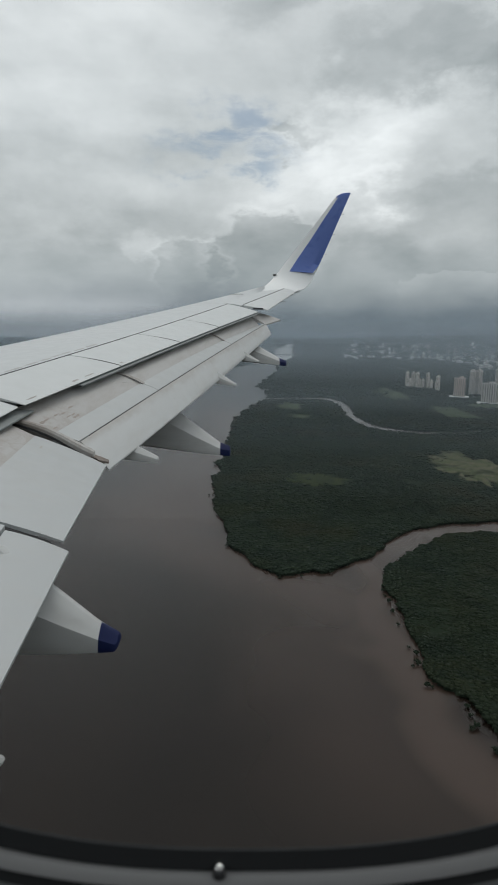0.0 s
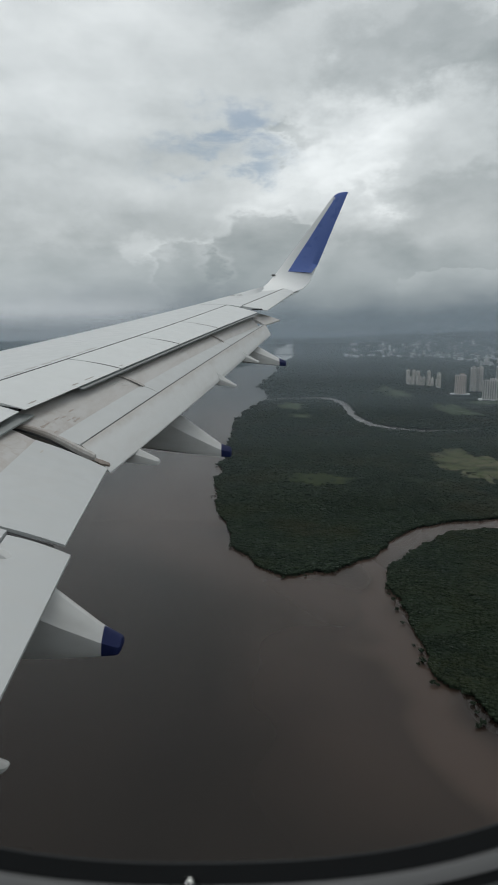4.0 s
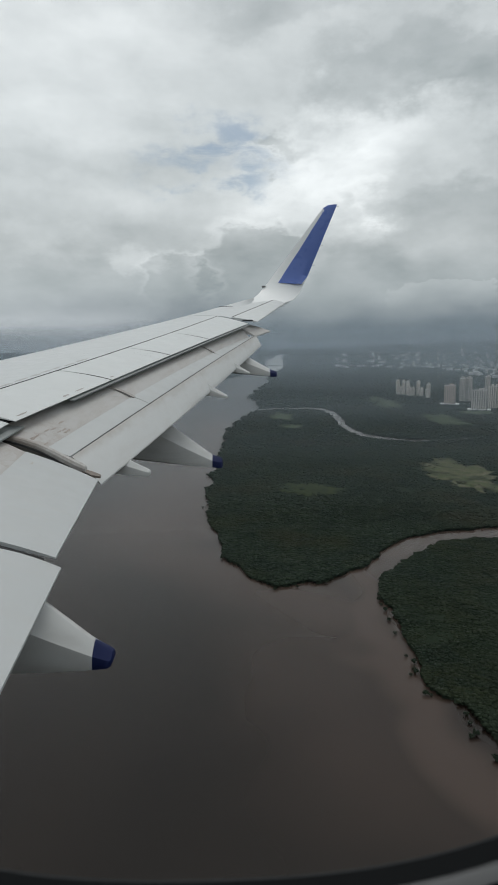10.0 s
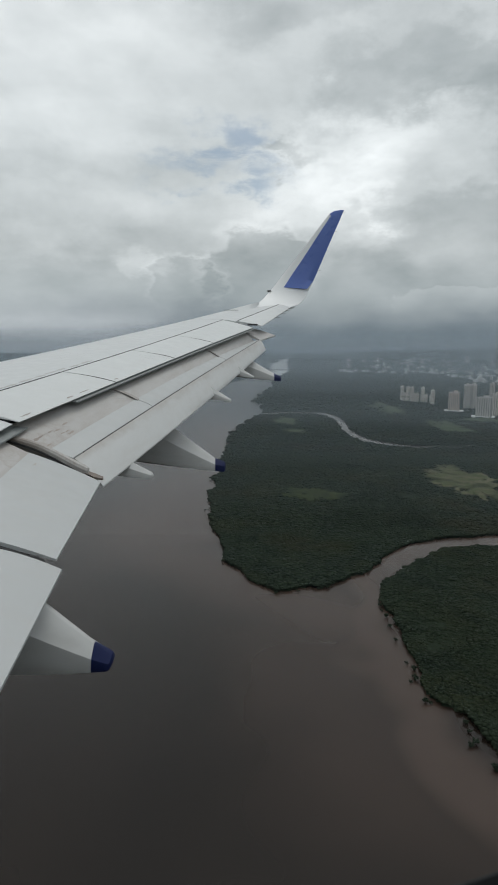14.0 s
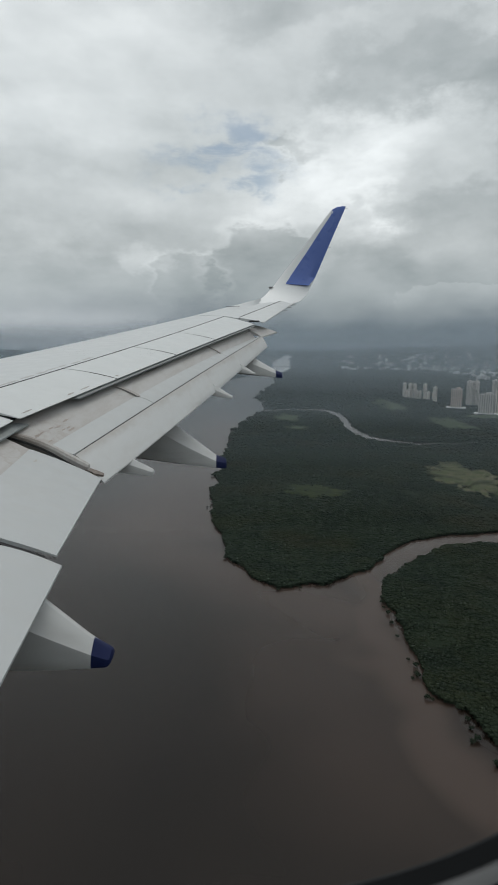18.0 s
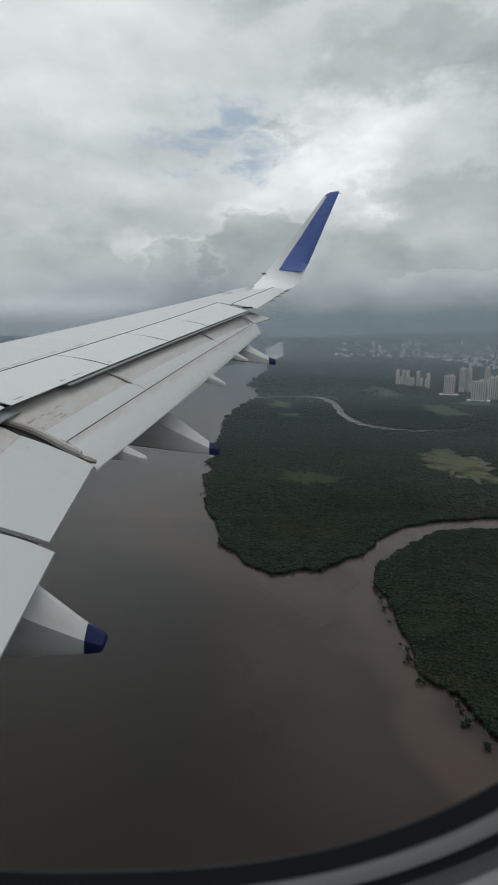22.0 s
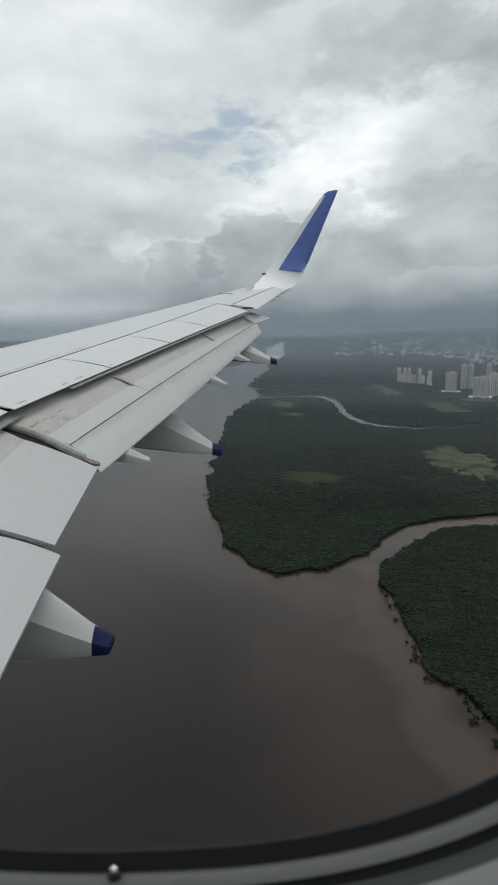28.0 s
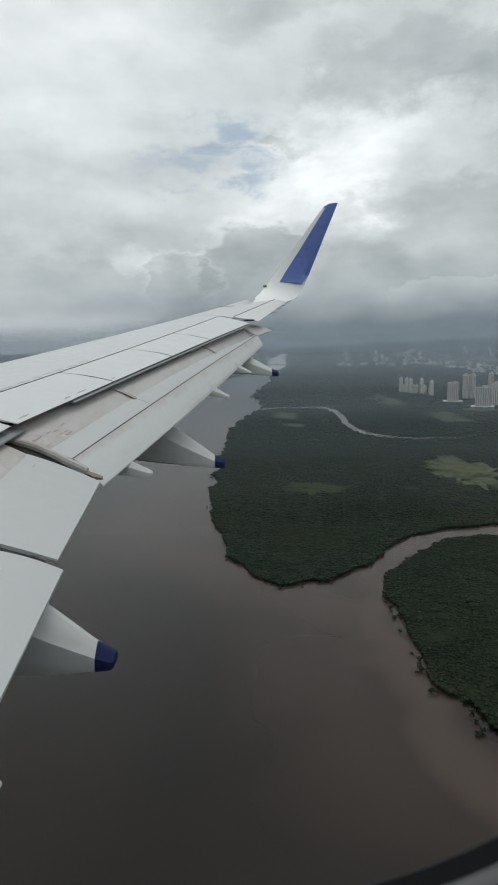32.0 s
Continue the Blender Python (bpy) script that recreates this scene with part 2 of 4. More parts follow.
STRUT = paint("bare_grey_metal", (0.20, 0.20, 0.195), (0.11, 0.10, 0.095), 0.6, 0.5)
SKIRT = paint("grey_green_seal", (0.225, 0.245, 0.245), (0.17, 0.175, 0.17), 0.5, 0.55)
LIP = paint("stained_grey_lip", (0.34, 0.32, 0.30), (0.20, 0.17, 0.15), 0.6, 0.5)
WORN = paint("worn_brown_paint", (0.33, 0.295, 0.265), (0.27, 0.235, 0.205), 0.7, 0.6, (8.0, 8.0, 8.0))
RUST = paint("rusty_brown_wear", (0.185, 0.152, 0.130), (0.115, 0.095, 0.085), 0.7, 0.6, (8.0, 8.0, 8.0))
STAIN = paint("beige_stain", (0.40, 0.38, 0.352), (0.33, 0.30, 0.27), 0.8, 0.5, (5.0, 0.4, 5.0))
GASKET = paint("black_gasket_rubber", (0.038, 0.041, 0.043), (0.046, 0.047, 0.047), 0.4, 0.85)
SMEAR = paint("old_sealant", (0.43, 0.43, 0.42), (0.36, 0.35, 0.34), 0.6, 0.6)
CABIN = paint("cabin_plastic", (0.50, 0.51, 0.51), (0.44, 0.44, 0.43), 0.3, 0.55)
BEZEL = paint("window_bezel_plastic", (0.36, 0.37, 0.37), (0.29, 0.29, 0.29), 0.4, 0.5)
SHADE = paint("window_shade_track", (0.16, 0.175, 0.175), (0.12, 0.13, 0.13), 0.4, 0.6)
CARPET = paint("cabin_carpet", (0.05, 0.055, 0.075), (0.035, 0.037, 0.05), 0.6, 0.9)
STEEL, st = material("polished_pin", 0.25, 1.0)
st.put(st.b, "Base Color", (0.75, 0.75, 0.74, 1))

PANE = bpy.data.materials.new("window_pane_glass")
PANE.use_nodes = True
PANE.node_tree.nodes.clear()
g = Tree(PANE.node_tree)
gl = g.node("ShaderNodeBsdfGlossy", Color=(0.9, 0.95, 1.0, 1), Roughness=0.03)
cl = g.node("ShaderNodeBsdfTransparent", Color=(0.985, 0.99, 0.99, 1))
mx = g.node("ShaderNodeMixShader", Fac=0.012, i1=cl.outputs[0], i2=gl.outputs[0])
g.t.links.new(mx.outputs[0], g.node("ShaderNodeOutputMaterial").inputs[0])

LAND, t = material("mangrove_floor", 0.95)
big, small = t.noise(t.at, 0.006, 5, 0.6), t.noise(t.at, 0.09, 6, 0.7)
c = t.ramp(big, [(0.30, (0.015, 0.022, 0.015)), (0.48, (0.018, 0.026, 0.017)), (0.60, (0.017, 0.024, 0.017)), (0.75, (0.022, 0.027, 0.018))])
c = t.mix(t.step(small, 0.45, 0.75), c, (0.015, 0.022, 0.014))
t.put(t.b, "Base Color", c)
t.put(t.b, "Specular IOR Level", 0.05)
bump(t, small, 0.8, 2.0)

CANOPY, t = material("mangrove_leaves", 0.8)
isl = t.node("ShaderNodeNewGeometry").outputs["Random Per Island"]
c = t.ramp(isl, [(0.0, (0.0142, 0.0218, 0.0150)), (0.5, (0.0160, 0.0249, 0.0163)), (0.85, (0.0187, 0.0285, 0.0177)), (1.0, (0.0225, 0.0325, 0.0192))])
c = t.mix(t.step(t.noise(t.at, 0.012, 4), 0.45, 0.7), c, (0.0215, 0.027, 0.0140))
c = t.mix(t.math("MULTIPLY", t.step(t.noise(t.at, 0.028, 6, 0.65, 0.5), 0.48, 0.66), 0.8), c, (0.013, 0.0205, 0.0150))
c = t.mix(t.math("MULTIPLY", t.step(t.noise(t.at, 0.006, 4, 0.6), 0.52, 0.68), 0.6), c, (0.026, 0.0265, 0.017))
c = t.mix(t.math("MULTIPLY", t.noise(t.at, 1.4, 4, 0.7), 0.3), c, (0.012, 0.017, 0.012))
t.put(t.b, "Base Color", c)
t.put(t.b, "Specular IOR Level", 0.05)
bump(t, t.noise(t.at, 1.1, 4, 0.7), 0.2, 0.3)

MARSH, t = material("rough_marsh", 0.9)
c = t.ramp(t.noise(t.at, 0.05, 6, 0.72), [(0.30, (0.036, 0.052, 0.032)), (0.5, (0.062, 0.082, 0.046)), (0.7, (0.095, 0.108, 0.070))])
t.put(t.b, "Base Color", t.mix(t.step(t.noise(t.at, 0.13, 5, 0.7), 0.42, 0.62), c, (0.018, 0.026, 0.016)))
t.put(t.b, "Specular IOR Level", 0.05)
bump(t, t.noise(t.at, 0.3, 5), 0.7, 0.8)

GRASS, t = material("wet_grass", 0.9)
c = t.ramp(t.noise(t.at, 0.05, 6, 0.72), [(0.30, (0.044, 0.054, 0.030)), (0.45, (0.068, 0.080, 0.040)), (0.56, (0.108, 0.100, 0.070)), (0.66, (0.066, 0.078, 0.040)), (0.8, (0.100, 0.090, 0.064))])
c = t.mix(t.step(t.noise(t.at, 0.030, 6, 0.75, 1.0), 0.46, 0.60), c, (0.032, 0.041, 0.024))
t.put(t.b, "Base Color", t.mix(t.step(t.noise(t.at, 0.22, 5, 0.7), 0.5, 0.72), c, (0.020, 0.028, 0.016)))
t.put(t.b, "Specular IOR Level", 0.05)
bump(t, t.noise(t.at, 0.3, 5), 0.7, 0.8)

FADED, t = material("faded_grass", 0.9)
c = t.ramp(t.noise(t.at, 0.07, 6, 0.72), [(0.30, (0.022, 0.031, 0.017)), (0.5, (0.035, 0.045, 0.020)), (0.7, (0.054, 0.060, 0.031))])
t.put(t.b, "Base Color", t.mix(t.step(t.noise(t.at, 0.10, 5, 0.7), 0.42, 0.60), c, (0.017, 0.025, 0.015)))
t.put(t.b, "Specular IOR Level", 0.05)
bump(t, t.noise(t.at, 0.3, 5), 0.7, 0.8)

MUD, t = material("river_mud", 0.7)
t.put(t.b, "Base Color", t.mix(t.noise(t.at, 0.05, 5), (0.075, 0.058, 0.048), (0.125, 0.105, 0.09)))

WATER, t = material("silty_river_water", 0.2)
v = t.vmath("MULTIPLY", t.at, (1.0, 0.45, 1.0))
c = t.ramp(t.noise(v, 0.006, 3, 0.55), [(0.30, (0.0058, 0.0042, 0.0032)), (0.50, (0.0108, 0.0074, 0.0053)), (0.70, (0.021, 0.0142, 0.0100))])
c.node.color_ramp.interpolation = "B_SPLINE"
wx, wy, _ = t.node("ShaderNodeSeparateXYZ", Vector=t.at).outputs
drift = t.math("MULTIPLY", t.math("SUBTRACT", t.noise(t.at, 0.010, 2, 0.5), 0.5), 130.0)


def silt(x0, y0, x1, y1, wide):
    """How much silt a current carries along one reach."""
    ex, ey = x1 - x0, y1 - y0
    px, py = t.math("SUBTRACT", t.math("ADD", wx, drift), x0), t.math("SUBTRACT", t.math("SUBTRACT", wy, drift), y0)
    k = t.math("DIVIDE", t.math("ADD", t.math("MULTIPLY", px, ex), t.math("MULTIPLY", py, ey)), ex * ex + ey * ey, clamp=True)
    qx, qy = t.math("SUBTRACT", px, t.math("MULTIPLY", k, ex)), t.math("SUBTRACT", py, t.math("MULTIPLY", k, ey))
    return t.step(t.math("SQRT", t.math("ADD", t.math("MULTIPLY", qx, qx), t.math("MULTIPLY", qy, qy))), wide, wide * 0.1)


plume = t.math("MAXIMUM", silt(95, 420, 78, 300, 44), t.math("MAXIMUM", silt(78, 300, 96, 190, 34), t.math("MULTIPLY", silt(-45, 520, 0, 1150, 130), 0.85)))
plume = t.math("MAXIMUM", plume, t.math("MULTIPLY", silt(60, 350, -50, 460, 62), 0.75))
plume = t.math("MAXIMUM", plume, t.math("MAXIMUM", silt(100, 415, 160, 470, 50), silt(160, 470, 420, 500, 60)))
plume = t.math("MAXIMUM", plume, t.math("MULTIPLY", silt(45, 330, 62, 215, 70), 0.42))      # broad fading edge of the current
c = t.mix(t.math("MULTIPLY", plume, 0.75), c, (0.063, 0.0440, 0.0350))
t.put(t.b, "Base Color", c)
t.put(t.b, "Roughness", 0.25)
t.put(t.b, "IOR", 1.33)
t.put(t.b, "Specular IOR Level", 0.37)


# pale diffuse base stands in for the sky's grazing reflection
WIDEWATER, t = material("sky_reflection_water", 0.6)
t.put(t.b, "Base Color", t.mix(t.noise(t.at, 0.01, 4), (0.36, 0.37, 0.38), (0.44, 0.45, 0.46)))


def city_paint(name, colour):
    m, t = material(name, 0.8)
    r = t.node("ShaderNodeObjectInfo").outputs["Random"]
    stain = t.noise(t.vmath("MULTIPLY", t.at, (1, 1, 0.25)), 0.22, 5, 0.6)
    shade = tuple(x * 0.72 for x in colour)
    t.put(t.b, "Base Color", t.mix(t.math("MULTIPLY", t.math("ADD", stain, r), 0.5), colour, shade))
    return m


CREAM, PINK = city_paint("cream_plaster", (0.74, 0.69, 0.63)), city_paint("pinkish_plaster", (0.62, 0.51, 0.45))
GREY, TRIM = city_paint("grey_plaster", (0.60, 0.57, 0.54)), city_paint("white_band_plaster", (0.80, 0.79, 0.77))
DARKWIN, ROOFING = city_paint("dark_window_glass", (0.27, 0.265, 0.26)), city_paint("roof_felt", (0.30, 0.29, 0.28))
TIN = city_paint("tin_roof_sheet", (0.33, 0.36, 0.38))
ASPHALT = city_paint("asphalt", (0.06, 0.06, 0.06))
PAVED = city_paint("pale_concrete_paving", (0.34, 0.33, 0.31))

HILLS, t = material("far_wooded_hills", 0.95)
t.put(t.b, "Base Color", t.mix(t.noise(t.at, 0.004, 6, 0.6), (0.022, 0.030, 0.026), (0.05, 0.055, 0.048)))


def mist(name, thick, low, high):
    """Tinted see-through sheet that stands in for distance haze; thins out upwards."""
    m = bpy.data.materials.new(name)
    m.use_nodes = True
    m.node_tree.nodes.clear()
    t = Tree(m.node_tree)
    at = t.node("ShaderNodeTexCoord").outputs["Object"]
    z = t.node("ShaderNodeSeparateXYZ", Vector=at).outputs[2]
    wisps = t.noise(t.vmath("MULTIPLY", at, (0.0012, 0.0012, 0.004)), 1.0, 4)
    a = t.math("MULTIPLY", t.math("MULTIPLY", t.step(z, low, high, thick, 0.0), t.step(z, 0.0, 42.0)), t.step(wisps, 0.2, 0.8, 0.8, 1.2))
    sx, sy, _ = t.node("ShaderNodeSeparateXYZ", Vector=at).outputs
    a = t.math("MULTIPLY", a, t.step(t.math("ARCTAN2", sx, sy), 0.02, -0.32, 1.0, 0.9), clamp=True)      # slightly thinner forward of the wing
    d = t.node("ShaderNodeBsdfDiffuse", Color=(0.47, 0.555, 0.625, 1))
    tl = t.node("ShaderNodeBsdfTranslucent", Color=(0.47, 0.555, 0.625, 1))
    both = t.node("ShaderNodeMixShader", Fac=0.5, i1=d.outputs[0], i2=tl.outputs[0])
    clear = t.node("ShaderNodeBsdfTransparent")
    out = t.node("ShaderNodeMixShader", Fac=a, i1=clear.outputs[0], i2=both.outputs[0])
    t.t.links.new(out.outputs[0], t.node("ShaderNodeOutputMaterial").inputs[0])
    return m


# ---- builders ----
def empty(name, m=None, **tags):
    ob = new(name)
    ob.empty_display_size = 0.5
    if m is not None:
        ob.matrix_basis = m
    return tagged(ob, **tags)


def mesh_of(name, verts, faces, mat, smooth=False):
    me = bpy.data.meshes.new(name)
    me.from_pydata([tuple(v) for v in verts], [], faces)
    bm = bmesh.new()
    bm.from_mesh(me)
    bmesh.ops.recalc_face_normals(bm, faces=bm.faces)
    bm.to_mesh(me)
    bm.free()
    me.materials.append(mat)
    if smooth:
        for p in me.polygons:
            p.use_smooth = True
        me.set_sharp_from_angle(angle=radians(30))
    return me


def part(name, bm, material_, parent, label=""):
    """One mesh object under a thing or a part; bm may be a bmesh or a mesh."""
    if isinstance(bm, bmesh.types.BMesh):
        me = bpy.data.meshes.new(name)
        bmesh.ops.recalc_face_normals(bm, faces=bm.faces)
        bm.to_mesh(me)
        bm.free()
    else:
        me = bm
    if not me.materials:
        me.materials.append(material_)
    ob = new(name, me)
    ob.parent = parent
    if label:
        tagged(ob, label)
    return ob


def loft(sections, close=True, caps=True):
    """Verts and faces through rings of equal length."""
    n = len(sections[0])
    verts = [v for s in sections for v in s]
    faces = []
    for i in range(len(sections) - 1):
        for j in range(n if close else n - 1):
            k = (j + 1) % n
            faces.append((i * n + j, i * n + k, (i + 1) * n + k, (i + 1) * n + j))
    if caps and close:
        faces.append(tuple(range(n)))
        faces.append(tuple((len(sections) - 1) * n + j for j in range(n)))
    return verts, faces


def slab(front, back, y0, y1, tf, tb, bulge=0.0, ns=10, nc=6, nose=False):
    """A panel between two spanwise lines, with thickness and camber."""
    secs = []
    for i in range(ns + 1):
        y = y0 + (y1 - y0) * i / ns
        f, b = front(y), back(y)
        top = []
        for j in range(nc + 1):
            s = j / nc
            p = f.lerp(b, s)
            top.append(p + Vector((0, 0, bulge * 4 * s * (1 - s))))
        bot = [p - Vector((0, 0, tf + (tb - tf) * j / nc)) for j, p in enumerate(top)]
        ring = top + bot[::-1]
        if nose:
            ring.append((top[0] + bot[0]) / 2 - Vector((tf * 0.5, 0, 0)))
        secs.append(ring)
    return loft(secs)


def cuboid(sx, sy, sz, x=0, y=0, z=0, bevel=0.0):
    bm = bmesh.new()
    bmesh.ops.create_cube(bm, size=1.0, matrix=Matrix.Translation((x, y, z + sz / 2)) @ Matrix.Diagonal((sx, sy, sz, 1)))
    if bevel:
        bmesh.ops.bevel(bm, geom=bm.edges[:], offset=bevel, segments=2, affect="EDGES")
    return bm


# ---- the airplane: wing, flaps, winglet, cabin window ----
KINK = 6.4


def span_line(x, k, a, b, c):
    """A line along the span: aft station, upward-bent height fitted to the camera's view."""
    return lambda y: Vector((x + k * (y - KINK), y, a + b * (y - KINK) + c * (y - KINK) ** 2))


lead = span_line(4.344, 0.51, 0.417, 0.144, 0.0029)
hinge = span_line(6.62, 0.28, 0.6096, 0.1260, 0.0017)
spoiler_edge = span_line(7.17, 0.287, 0.493, 0.142, -0.0010)
cove_edge = span_line(7.40, 0.26, 0.269, 0.171, -0.0057)
slot_line = span_line(7.60, 0.245, 0.221, 0.153, -0.0014)
flap_edge = span_line(7.83, 0.229, -0.007, 0.136, 0.0019)


cove_front = lambda y: spoiler_edge(y) + Vector((-0.16, 0, -0.060))


def between(p, q):
    p, q = Vector(p), Vector(q)
    return lambda y: p.lerp(q, (y - p.y) / (q.y - p.y))


aileron_hinge = between((8.844, 13.5, 1.552), (9.841, 16.4, 2.064))
aileron_edge = between((9.343, 13.5, 1.469), (10.147, 16.5, 2.02))

plane = empty("airplane", pose(0, 0, ALT), label="white twin-engined airliner in flight with a blue-tipped winglet", category="airplane")


def wing_ring(y, back, drop):
    f, h = lead(y), hinge(y)
    b = back(y) if y > KINK else Vector((7.17, y, 0.493 + 0.11 * (y - KINK)))
    c = b.x - f.x
    t = 0.115 * c
    up = Vector((0, 0, 1))
    return [f + Vector((-0.05 * c, 0, -0.42 * t)), f + Vector((-0.028 * c, 0, -0.12 * t)), f, f.lerp(h, 0.3) + up * 0.012 * c, f.lerp(h, 0.7) + up * 0.008 * c, h,
            *((h - up * drop, b - Vector((0.12 * c, 0, drop)), b - Vector((0.14 * c, 0, drop + 0.3 * t))) if y < 13.45 else
              (h.lerp(aileron_hinge(y), 0.5) + up * 0.006, aileron_hinge(y), aileron_hinge(y) - up * 0.5 * t)),
            f.lerp(b, 0.45) - up * 1.05 * t, f.lerp(b, 0.15) - up * 0.9 * t, f + Vector((-0.03 * c, 0, -0.72 * t))]


wing_root = empty("wing", None)
wing_root.parent = plane
v, fc = loft([wing_ring(1.9 + i * (13.44 - 1.9) / 24, spoiler_edge, 0.035) for i in range(25)])
part("wing_box", mesh_of("wing_box", v, fc, WHITE, True), WHITE, wing_root, "white painted wing upper skin")
v, fc = loft([wing_ring(13.46 + i * 0.4, aileron_edge, 0.03) for i in range(8)])
part("outer_wing_box", mesh_of("outer_wing_box", v, fc, WHITE, True), WHITE, wing_root)

# dark gap strip along the spoiler hinge
v, fc = slab(lambda y: hinge(y) + Vector((-0.004, 0, 0.006)), lambda y: hinge(y) + Vector((0.010, 0, 0.006)), 4.6, 13.4, 0.03, 0.03, 0, 16, 1)
part("hinge_gap_seal", mesh_of("hinge_gap_seal", v, fc, SEAL_SHADE), SEAL_SHADE, wing_root, "dark rubber seal along the hinge line")
v, fc = slab(lambda y: aileron_hinge(y) + Vector((-0.012, 0, 0.006)), lambda y: aileron_hinge(y) + Vector((0.014, 0, 0.006)), 13.6, 16.4, 0.03, 0.03, 0, 8, 1)
part("aileron_gap_seal", mesh_of("aileron_gap_seal", v, fc, SEAL_SHADE), SEAL_SHADE, wing_root)

# spoilers
JOINTS = (6.40, 7.98, 9.55, 11.07, 13.36)
for y0, y1 in zip(JOINTS, JOINTS[1:]):
    v, fc = slab(lambda y: hinge(y) + Vector((0.018, 0, 0.004)), spoiler_edge, y0 + 0.012, y1 - 0.012, 0.05, 0.005, 0.012, 8, 6)
    sp = part("spoiler", mesh_of("spoiler", v, fc, PANEL, True), PANEL, plane, "closed white spoiler panel")
    v, fc = slab(lambda y: spoiler_edge(y) + Vector((-0.05, 0, -0.010)), lambda y: spoiler_edge(y) + Vector((0.026, 0, -0.026)), y0 + (0.80 if y0 < 7 else 0.0), y1 - 0.004, 0.010, 0.010, 0, 4, 1)
    part("edge_seal", mesh_of("edge_seal", v, fc, SKIRT), SKIRT, sp, "grey edge seal")
    v, fc = slab(lambda y: hinge(y).lerp(spoiler_edge(y), 0.30) + Vector((0, 0, 0.010)), lambda y: spoiler_edge(y) + Vector((-0.01, 0, 0.003)), y1 - 0.010, y1 + 0.008, 0.03, 0.02, 0.010, 1, 6)
    part("joint_seal", mesh_of("joint_seal", v, fc, SEAL_SHADE), SEAL_SHADE, sp)
in_edge = between((7.02, 4.6, 0.30), (7.13, 6.39, 0.482))
in_hinge = between((6.12, 4.6, 0.383), (6.617, 6.39, 0.609))
v, fc = slab(in_hinge, in_edge, 4.62, 6.385, 0.05, 0.005, 0.012, 6, 6)
part("spoiler", mesh_of("spoiler_inner", v, fc, PANEL, True), PANEL, plane, "closed white spoiler panel")
v, fc = slab(lambda y: in_edge(y) + Vector((-0.25, 0, -0.03)), lambda y: in_edge(y) + Vector((0.062, 0, -0.058)), 4.9, 6.52, 0.03, 0.012, 0.0, 5, 3)
part("shroud_lip", mesh_of("shroud_lip", v, fc, SKIRT, True), SKIRT, wing_root, "grey shroud lip under the spoiler")


def patch(name, front, back, y0, y1, s0, s1, bulge, mat, label):
    """A thin worn patch with a ragged outline that follows a panel's surface."""
    up = lambda y, s: front(y).lerp(back(y), s) + Vector((0, 0, bulge * 4 * s * (1 - s) + 0.0018))
    ym, sm, n = (y0 + y1) / 2, (s0 + s1) / 2, 18
    top = [up(ym, sm)]
    for k in range(n):
        a, r = k * 2 * math.pi / n, spots.uniform(0.55, 1.15)
        top.append(up(ym + math.cos(a) * r * (y1 - y0) / 2, sm + math.sin(a) * r * (s1 - s0) / 2))
    low = [p - Vector((0, 0, 0.004)) for p in top[1:]]
    fc = [(0, 1 + k, 1 + (k + 1) % n) for k in range(n)] + [(1 + k, 1 + n + k, 1 + n + (k + 1) % n, 1 + (k + 1) % n) for k in range(n)]
    part(name, mesh_of(name, top + low, fc, mat), mat, wing_root, label)


spots = random.Random(5)
for y, wd in ((7.16, 0.10), (7.38, 0.16), (6.50, 0.16), (8.05, 0.07)):
    s = spots.uniform(0.86, 0.90)
    patch("scuff_patch", hinge, spoiler_edge, y, y + wd, s, s + spots.uniform(0.03, 0.05), 0.012, LIP, "chipped brown patch near the panel edge")
crest = lambda y: lead(y).lerp(hinge(y), 0.7) + Vector((0, 0, 0.008 * (spoiler_edge(y).x - lead(y).x)))
y = 6.7
while y < 8.6:
    wd = spots.uniform(0.10, 0.26)
    s = spots.uniform(0.68, 0.84)
    patch("sealant_smear", crest, hinge, y, y + wd, s, s + spots.uniform(0.05, 0.11), 0.0, SMEAR, "pale grey smear of old sealant")
    y += wd + spots.uniform(0.0, 0.05)
# rear spar cove: a dark sheet paints the shade between spoiler and flap
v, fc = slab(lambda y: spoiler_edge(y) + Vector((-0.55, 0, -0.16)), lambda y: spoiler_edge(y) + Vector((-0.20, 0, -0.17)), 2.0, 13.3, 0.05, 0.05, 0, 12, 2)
part("rear_spar", mesh_of("rear_spar", v, fc, SEAL_SHADE), SEAL_SHADE, wing_root, "dark sheet painting the shade in the cove behind the rear spar")

# outboard flap: stained nose, main panel and trailing tab
flap = empty("outboard_flap", None)
flap.parent = plane
cuts = (6.365, 8.0, 10.9, 13.25)
for y0, y1 in zip(cuts, cuts[1:]):
    v, fc = slab(cove_front, cove_edge, y0 + 0.004, y1 - 0.004, 0.16, 0.10, 0.020, 8, 8, True)
    part("flap_nose", mesh_of("flap_nose", v, fc, COVE, True), COVE, flap, "brown-stained flap nose")
    v, fc = slab(lambda y: cove_edge(y) + Vector((0, 0, 0.006)), slot_line, y0 + 0.004, y1 - 0.004, 0.10, 0.03, 0.008, 8, 4)
    part("flap_panel", mesh_of("flap_panel", v, fc, FLAP, True), FLAP, flap)
v, fc = slab(lambda y: slot_line(y) + Vector((-0.004, 0, -0.004)), lambda y: slot_line(y) + Vector((0.014, 0, -0.006)), 6.53, 13.2, 0.03, 0.03, 0, 10, 1)
part("slot", mesh_of("slot", v, fc, SEAL_SHADE), SEAL_SHADE, flap, "dark slot in front of the flap tab")
v, fc = slab(lambda y: slot_line(y) + Vector((0.014, 0, -0.004)), flap_edge, 6.37, 13.30, 0.07, 0.012, 0.012, 18, 6)
